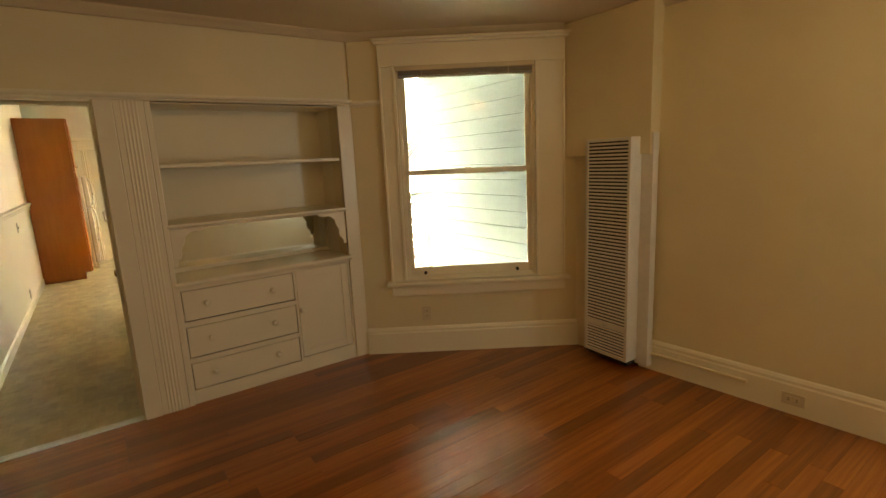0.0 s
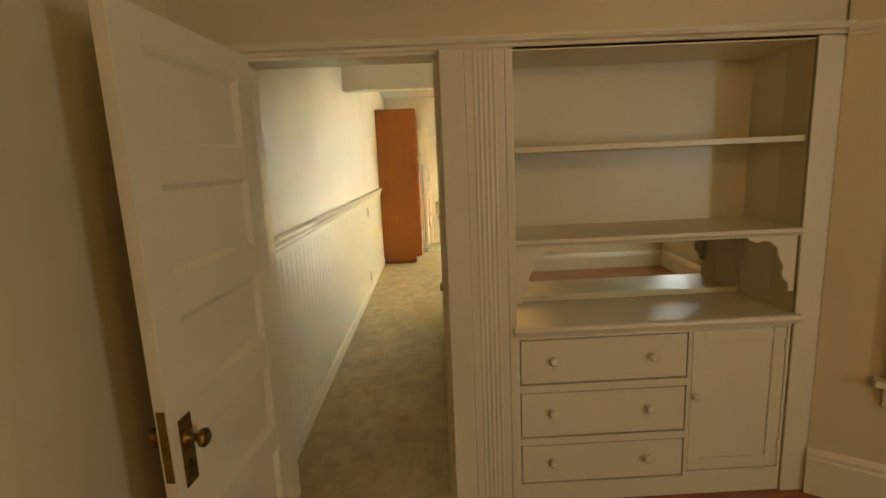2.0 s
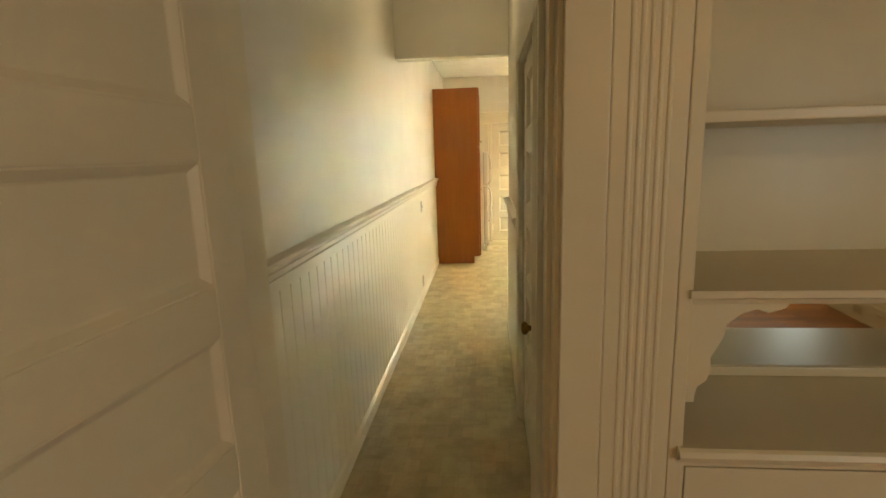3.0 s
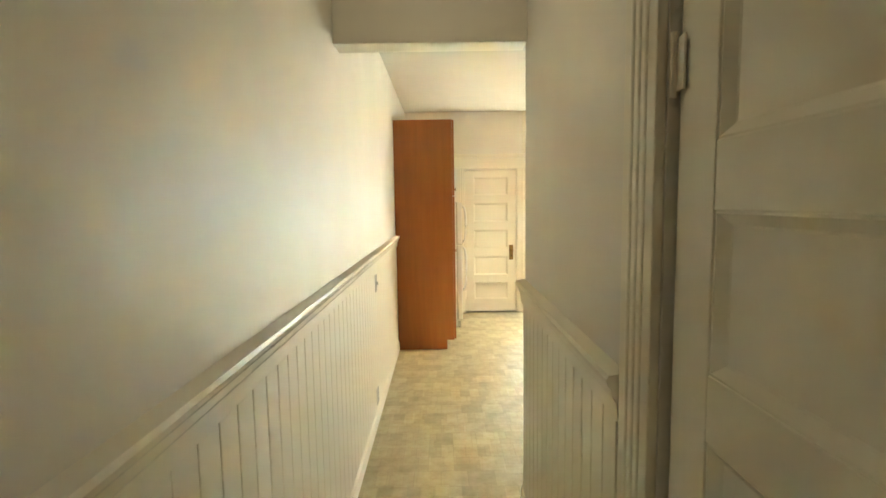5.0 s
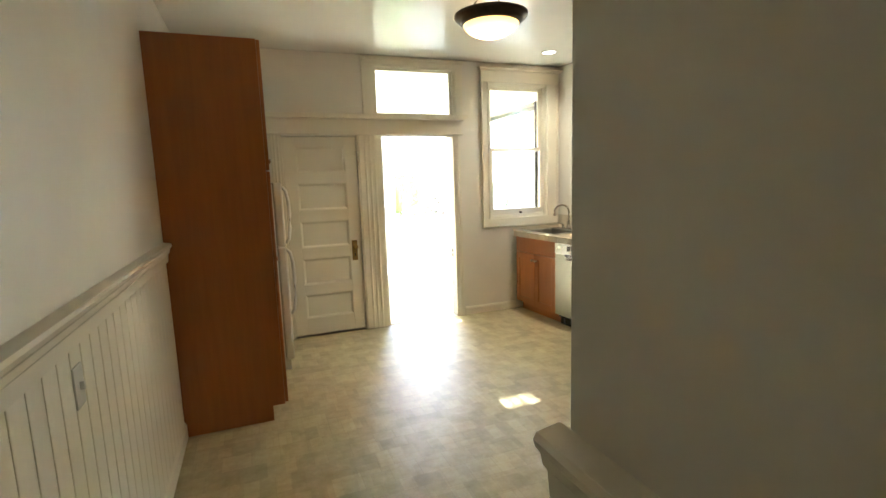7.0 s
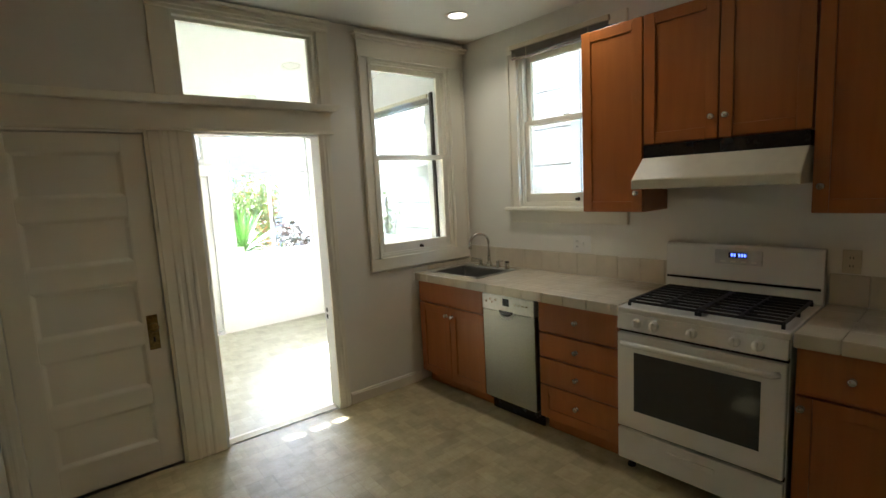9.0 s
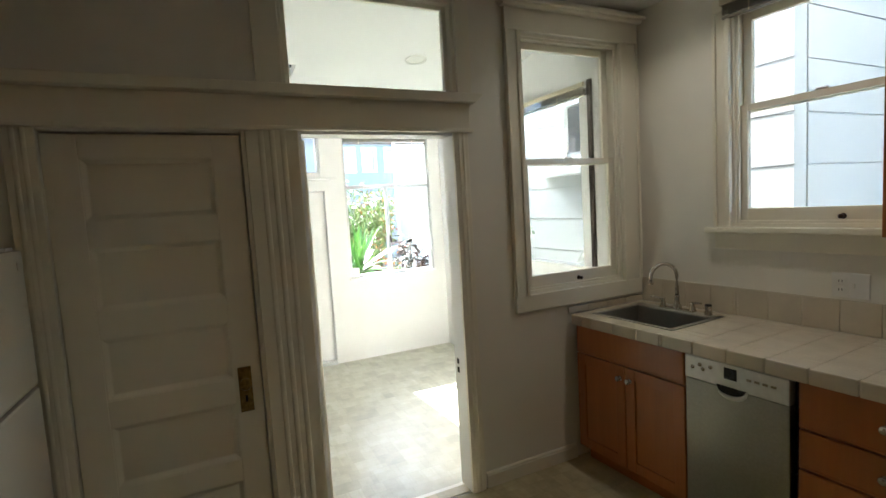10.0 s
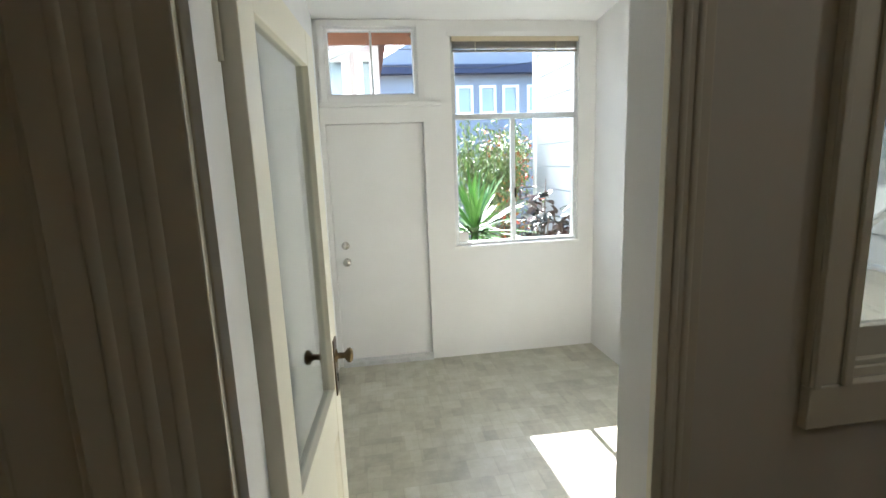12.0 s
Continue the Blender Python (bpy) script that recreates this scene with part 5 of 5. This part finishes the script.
# Backing added out of view against light leaking round door_3.
solid("wall_closet", box(-0.2, 1.69, 8.10, 8.2, -0.1, 3.0), WALL, None, "unseen backing wall added to stop light behind the closed door", "wall")
solid("ground", box(-60, 60, -60, 90, -0.8, -0.6), EARTH, None, "bare garden soil", "ground")
solid("pavement", box(3.0, 5.2, -8, 14.8, -0.6, -0.56), CONCRETE, None, "pale concrete side path", "pavement")
# Raised far above the visible part to darken the light court.
siding_wall("neighbour_house", along((5.2, 3.87), (5.2, -9.0)), 12.8, -0.6, 16.0, 0.205, SIDING, "pale green-white neighbouring house with lap siding")
nb = siding_wall("neighbour_annex", along((4.75, 14.85), (4.75, 7.5)), 7.35, -0.6, 9.5, 0.335, SIDING_W, "white neighbouring house with wide lap siding", [(5.09, 6.19, 1.97, 3.17)])
nw = part("window", frame_bars(1.1, 1.2, 0.07, -0.03, 0.06), WHITE, nb)
nw.location = (5.09, 0, 1.97)
part("pane", box(0.06, 1.04, 0.03, 0.036, 0.06, 1.14), DARKGLASS, nw, "dark window pane")
part("meeting_rail", box(0.06, 1.04, 0.0, 0.03, 0.58, 0.63, 0.003), WHITE, nw)
part("ledge", box(-0.3, 1.4, -0.10, 0.0, -0.12, -0.04, 0.01), WHITE, nw)
part("corner_board", box(-0.02, 0.09, -0.04, 0.12, -0.6, 9.5), WHITE, nb)
part("eave", box(-0.3, 7.6, -0.35, 0.3, 9.5, 9.65, 0.01), WHITE, nb)
# Annex closed into a body to block sun from the court siding.
part("end_wall", box(7.22, 7.34, 0.12, 2.0, -0.6, 9.5), SIDING_W, nb)
for k in range(24):
    part("siding_board", run([(0.0, 0.003), (-0.016, 0.0), (-0.014, 0.325), (-0.004, 0.329), (-0.004, 0.335), (0.0, 0.335)], 1.86), SIDING_W, nb).matrix_local = Matrix.Translation((7.34, 0.13, -0.6 + k * 0.335)) @ Matrix.Rotation(radians(90), 4, "Z")
part("rear_wall", box(0.0, 7.22, 1.9, 2.0, -0.6, 9.5), SIDING_W, nb)
part("roof", box(-0.1, 7.4, 0.12, 2.1, 9.5, 9.6), ROOFBLUE, nb)
# Unseen upper height added so less sky reaches the court.
siding_wall("light_court_wall", along((6.6, 7.6), (6.6, 3.6)), 4.0, -0.6, 16.0, 0.335, SIDING_W, "white light court wall with lap siding")

lb = thing("leaning_board", look((4.50, 10.75, -0.56), (4.70, 9.02, 1.50)), "weathered pale board leaning against the white siding", "board")
part("board", box(-0.03, 0.03, -0.012, 0.012, -2.72, 0.0, 0.004), WHITE, lb)


def lattice(m, w, h):
    f = thing("lattice_fence", m, "white wooden lattice fence panel with a post", "fence")
    part("post", box(w, w + 0.09, -0.045, 0.045, 0, h + 0.04, 0.006), WHITE, f)
    part("top_rail", box(0, w + 0.14, -0.03, 0.03, h, h + 0.06, 0.005), WHITE, f)
    part("bottom_rail", box(0, w, -0.02, 0.02, 0.02, 0.08, 0.005), WHITE, f)
    step = 0.11
    for s in (1, -1):
        n = int((w + h) / step)
        for k in range(1, n):
            c = k * step
            a, b = max(0.0, c - h), min(w, c)
            if b - a > 0.02:
                ln = (b - a) * math.sqrt(2)
                ob = part("slat", box(0, ln, -0.006, 0.0, -0.014, 0.014), WHITE, f)
                x, z = (a, c - a) if s < 0 else (a, h - (c - a))
                ob.matrix_local = Matrix.Translation((x, 0.007 * s, z)) @ Matrix.Rotation(radians(45 * s * 1.0), 4, "Y") if s < 0 else Matrix.Translation((x, 0.007, z)) @ Matrix.Rotation(radians(-45), 4, "Y")


lattice(pose(3.8, 3.3, -0.6), 0.98, 1.62)
sidepost = siding_wall("porch_corner", along((2.62, 11.05), (2.74, 11.05)), 0.12, -0.6, 4.2, 0.2, SIDING_W, "white lap-sided porch corner beside the window")
part("corner_side", box(0.10, 0.12, 0.0, 0.5, -0.6, 4.2), SIDING_W, sidepost)


def far_house(name, m, w, d, h, roof_h, wall_mat, roof_mat, windows, label, fascia=0.5):
    g = thing(name, m, label, "house")
    part("wall", wall_mesh(w, h, d, [(x0, x1, z0, z1) for x0, x1, z0, z1 in windows]), wall_mat, g)
    part("roof", prism([(-0.2, h), (w + 0.2, h), (w / 2, h + roof_h)], d + 0.8, Matrix.Translation((0, -0.4, 0))), wall_mat if fascia else roof_mat, g)
    part("fascia", box(-0.2, w + 0.2, -0.6, -0.2, h - 0.05, h + 0.35, 0.02), roof_mat, g)
    for x0, x1, z0, z1 in windows:
        wn = part("window", frame_bars(x1 - x0, z1 - z0, 0.12, -0.05, 0.1), WHITE, g)
        wn.location = (x0, 0, z0)
        part("pane", box(0.1, x1 - x0 - 0.1, 0.08, 0.1, 0.1, z1 - z0 - 0.1), plain("far_pane", (0.30, 0.38, 0.42), 0.1), wn, "pale reflecting pane")
    return g


far_house("blue_roofed_house", pose(2.0, 30, -0.6), 13.0, 8.0, 6.0, 3.6, HOUSEGREY, ROOFBLUE, [(4.3, 5.1, 4.2, 5.5), (5.4, 6.2, 4.2, 5.5), (6.5, 7.3, 4.2, 5.5), (7.7, 8.5, 4.2, 5.5)], "distant grey house with dark blue roof edge and windows")
lh = far_house("pink_trimmed_house", pose(-3.0, 15, -0.6), 5.3, 5.0, 4.3, 1.5, plain("pale_pink_stucco", (0.50, 0.43, 0.40), 0.7), BROWN, [(4.3, 4.85, 2.4, 3.8), (4.93, 5.27, 2.4, 3.8)], "pale pink-white house with brown eave boards", 0)
part("brace", tube([(3.4, -0.5, 3.2), (5.3, -0.5, 3.95)], 0.07, 4), WHITE, lh, "white diagonal brace")
cn = thing("porch_canopy", pose(1.40, 10.92, 0), "small porch canopy with a brown fascia over the back door", "canopy")
# One slat gap left open to pass a thin strip of sun.
for k in range(6):
    part("slat", box(0, 1.2, k * 0.18, k * 0.18 + (0.158 if k == 3 else 0.188), 2.922 - k * 0.027, 2.953 - k * 0.027, 0.003), HOUSEGREY, cn)
# Unseen pieces added to break that sun strip into small floor patches.
for x0, x1 in ((0.06, 0.50), (0.60, 0.66), (0.78, 0.83), (0.92, 1.12)):
    part("sun_breaker", box(x0, x1, 0.62, 0.80, 2.79, 2.81, 0.002), HOUSEGREY, cn)
for x in (0.02, 1.14):
    part("rafter", prism([(0.0, 2.86), (1.08, 2.70), (1.08, 2.765), (0.0, 2.925)], 0.04, Matrix(((0, 1, 0, x), (1, 0, 0, 0), (0, 0, 1, 0), (0, 0, 0, 1)))), WHITE, cn)
part("fascia", box(0, 1.2, 1.08, 1.11, 2.65, 2.80, 0.003), BROWN, cn, "brown stained fascia board")
part("brace", tube([(1.12, 0.0, 2.3), (1.12, 1.06, 2.72)], 0.03, 6), WHITE, cn, "white painted brace")
gf = thing("garden_fence", pose(2.0, 17.5, -0.6), "pale weathered board fence across the garden", "fence")
for k in range(30):
    part("board", box(k * 0.15, k * 0.15 + 0.143, 0, 0.02, 0, 2.15 + 0.02 * math.sin(k * 2.1), 0.004), HOUSEGREY, gf)


def blade(bm, base, direction, length, width, droop, n=5, fold=0.25):
    """A folded strap leaf that bends under its weight."""
    d = Vector(direction).normalized()
    side = d.cross(Vector((0, 0, 1)))
    side = side.normalized() if side.length > 1e-3 else Vector((1, 0, 0))
    p, rows = Vector(base), []
    for k in range(n + 1):
        f = k / n
        wd = width * (0.55 + 0.9 * f) if f < 0.5 else width * 2.0 * (1 - f) + 0.0008
        up = side.cross(d).normalized()
        rows.append([bm.verts.new(p - side * wd + up * wd * fold), bm.verts.new(p), bm.verts.new(p + side * wd + up * wd * fold)])
        d = (d + Vector((0, 0, -droop * (0.3 + f)))).normalized()
        p = p + d * (length / n)
    for a, b in zip(rows, rows[1:]):
        for j in (0, 1):
            bm.faces.new((a[j], a[j + 1], b[j + 1], b[j]))


def leaf(bm, base, direction, length, width, rng):
    d = Vector(direction).normalized()
    side = d.cross(Vector((rng.uniform(-0.4, 0.4), rng.uniform(-0.4, 0.4), 1))).normalized()
    up = side.cross(d)
    pts = [(0, 0), (0.3, 0.5), (0.6, 0.48), (0.85, 0.25), (1.0, 0.0)]
    mid = [bm.verts.new(Vector(base) + d * length * f - up * length * 0.12 * f * f) for f, _ in pts]
    for s in (1, -1):
        edge = [mid[0]] + [bm.verts.new(Vector(base) + d * length * f + side * s * width * w + up * width * 0.18 - up * length * 0.12 * f * f) for f, w in pts[1:4]] + [mid[4]]
        for k in range(4):
            q = [mid[k], mid[k + 1], edge[k + 1], edge[k]]
            q = list(dict.fromkeys(q))
            if len(q) > 2:
                bm.faces.new(q)


rng = random.Random(5)


def yucca(m, stem, count, length, label):
    y = thing("yucca_plant", m, label, "plant")
    part("trunk", tube([(0, 0, 0), (0.02, 0.01, stem * 0.5), (0, 0, stem)], [0.06, 0.05, 0.045], 10), BARK, y)
    bm = bmesh.new()
    for k in range(count):
        a, e = rng.uniform(0, 6.283), rng.uniform(-0.15, 1.45)
        blade(bm, (rng.uniform(-0.02, 0.02), rng.uniform(-0.02, 0.02), stem - 0.06 + rng.uniform(0, 0.08)), (math.cos(a) * math.cos(e), math.sin(a) * math.cos(e), math.sin(e)), length * rng.uniform(0.75, 1.1), 0.030, rng.uniform(0.03, 0.12))
    part("crown", bm, YUCCA, y, "spiky sword-shaped green leaves")


yucca(pose(3.02, 11.75, -0.6), 1.46, 70, 0.66, "green yucca with sword-shaped leaves outside the window")


def shrub(name, m, height, spread, stems, leaves, size, mat, label, slender=0.42, droop=0.0, blooms=0):
    s = thing(name, m, label, "plant")
    br = bmesh.new()
    lv = bmesh.new()
    fl = bmesh.new()
    for k in range(stems):
        a = rng.uniform(0, 6.283)
        tip = Vector((math.cos(a) * spread * rng.uniform(0.3, 1), math.sin(a) * spread * rng.uniform(0.3, 1), height * rng.uniform(0.75, 1.0)))
        midp = Vector((tip.x * 0.3, tip.y * 0.3, tip.z * 0.6))
        merge(br, tube([(0, 0, 0), midp, tip], [0.02, 0.012, 0.004], 6))
        for j in range(leaves):
            f = rng.uniform(0.35, 1.0)
            p = midp.lerp(tip, (f - 0.35) / 0.65)
            p = p + Vector((rng.gauss(0, spread * 0.16), rng.gauss(0, spread * 0.16), rng.gauss(0, spread * 0.12)))
            d = Vector((rng.uniform(-1, 1), rng.uniform(-1, 1), rng.uniform(-0.6, 0.8) - droop))
            tgt = fl if rng.random() < blooms else lv
            leaf(tgt, p, d, size * rng.uniform(0.6, 1.2), size * slender, rng)
    part("branches", br, BARK, s)
    part("foliage", lv, mat, s)
    if blooms:
        part("blossom", fl, FLOWER, s, "orange-red blossom")
    else:
        fl.free()


shrub("rubber_plant", pose(3.72, 11.75, -0.6), 1.95, 0.34, 9, 16, 0.17, DARKLEAF, "dark broad-leaved rubber plant outside the window", 0.5)
shrub("rubber_plant", pose(4.25, 12.1, -0.6), 1.75, 0.3, 7, 14, 0.16, DARKLEAF, "dark broad-leaved rubber plant by the siding", 0.5)
shrub("feathery_tree", pose(3.75, 14.3, -0.6), 2.75, 0.62, 24, 150, 0.11, FEATHER, "small feathery yellow-green tree in the garden", 0.2, 0.8)
shrub("flowering_shrub", pose(4.35, 15.2, -0.6), 2.7, 0.5, 16, 100, 0.12, FEATHER, "garden shrub with orange-red blossom", 0.35, 0.0, 0.3)
shrub("flowering_shrub", pose(3.9, 13.4, -0.6), 1.8, 0.45, 10, 60, 0.09, FEATHER, "low garden shrub with pink-red blossom", 0.35, 0.0, 0.35)
shrub("leafy_bush", pose(3.3, 13.2, -0.6), 1.35, 0.5, 10, 60, 0.10, YUCCA, "low green garden bush", 0.4)
shrub("climbing_shrub", pose(4.35, 10.1, -0.6), 2.3, 0.3, 8, 30, 0.08, FEATHER, "thin climbing shrub beside the siding", 0.4)
pole = thing("utility_pole", pose(13.5, 25, -0.6), "distant timber utility pole carrying dark cables", "utility pole")
part("post", tube([(0, 0, 0), (0, 0, 8.0)], [0.14, 0.1], 10), BARK, pole)
part("cross_arm", box(-0.08, 0.08, -0.9, 0.9, 7.0, 7.12, 0.01), BARK, pole)
for z, y in ((7.1, 0.7), (6.7, 0.0), (6.1, -0.1)):
    part("cable", tube([(0, y, z), (-7, y, z - 0.75), (-13, y, z - 0.6), (-24, y, z + 0.3)], 0.018, 5), BLACK, pole)

# ---- wainscot boards and floor planks ----
board_mesh = mesh("board", box(-0.0435, 0.0435, -0.012, 0, 0.08, 1.07, 0.004), TRIM)


def wainscot(p, q, label, rise):
    w = thing("wainscot", along(p, q), label, "wainscot", kind="structure")
    for k in range(int(far(p, q) / 0.09)):
        b = new("board", board_mesh)
        b.parent, b.location = w, (0.045 + k * 0.09, 0, rise)


wainscot((0, 0.84), (0, 6.275), "ivory painted beadboard wainscot along the hall wall", 0.026)
wainscot((HX, 3.625), (HX, 2.337), "ivory painted beadboard wainscot beside the side door", -0.022)

fl = thing("floor_planks", pose(0, 0, 0), "red-brown polished oak strip floor", "floor", kind="structure")
part("subfloor", box(-0.2, 4.3, -3.3, 0.72, -0.1, -0.012), DARKHOLE, fl)
plank_rng, meshes, rest = random.Random(11), {}, bmesh.new()
row, pitch = 0, 0.083
y = 0.69
while y > -3.18:
    right = 4.15
    if y > -0.35:
        right = 2.50 + (0.66 - y) / 1.01 * 1.445 + 0.09
    x = -0.16
    while x < right - 0.02:
        ln = round(plank_rng.choice((0.9, 1.2, 1.5, 1.9, 2.3)), 2)
        if x < -0.1:
            ln = round(plank_rng.choice((0.5, 0.9, 1.3, 1.7)), 2)
        ln = min(ln, right - x)
        if right - x - ln < 0.25:
            ln = right - x
        key = round(ln, 2)
        if y > -2.7:
            if key not in meshes:
                meshes[key] = mesh("plank", box(0.0006, key - 0.0006, -pitch + 0.0004, -0.0004, -0.012, 0.0, 0.0007), PLANK)
            b = new("plank", meshes[key])
            b.parent, b.location = fl, (x, y, 0)
        else:
            box(x + 0.0006, x + ln - 0.0006, y - pitch + 0.0007, y - 0.0007, -0.012, 0.0, 0, rest)
        x += ln
    y -= pitch
tagged(part("plank_rest", rest, PLANK, fl), kind="stuff")
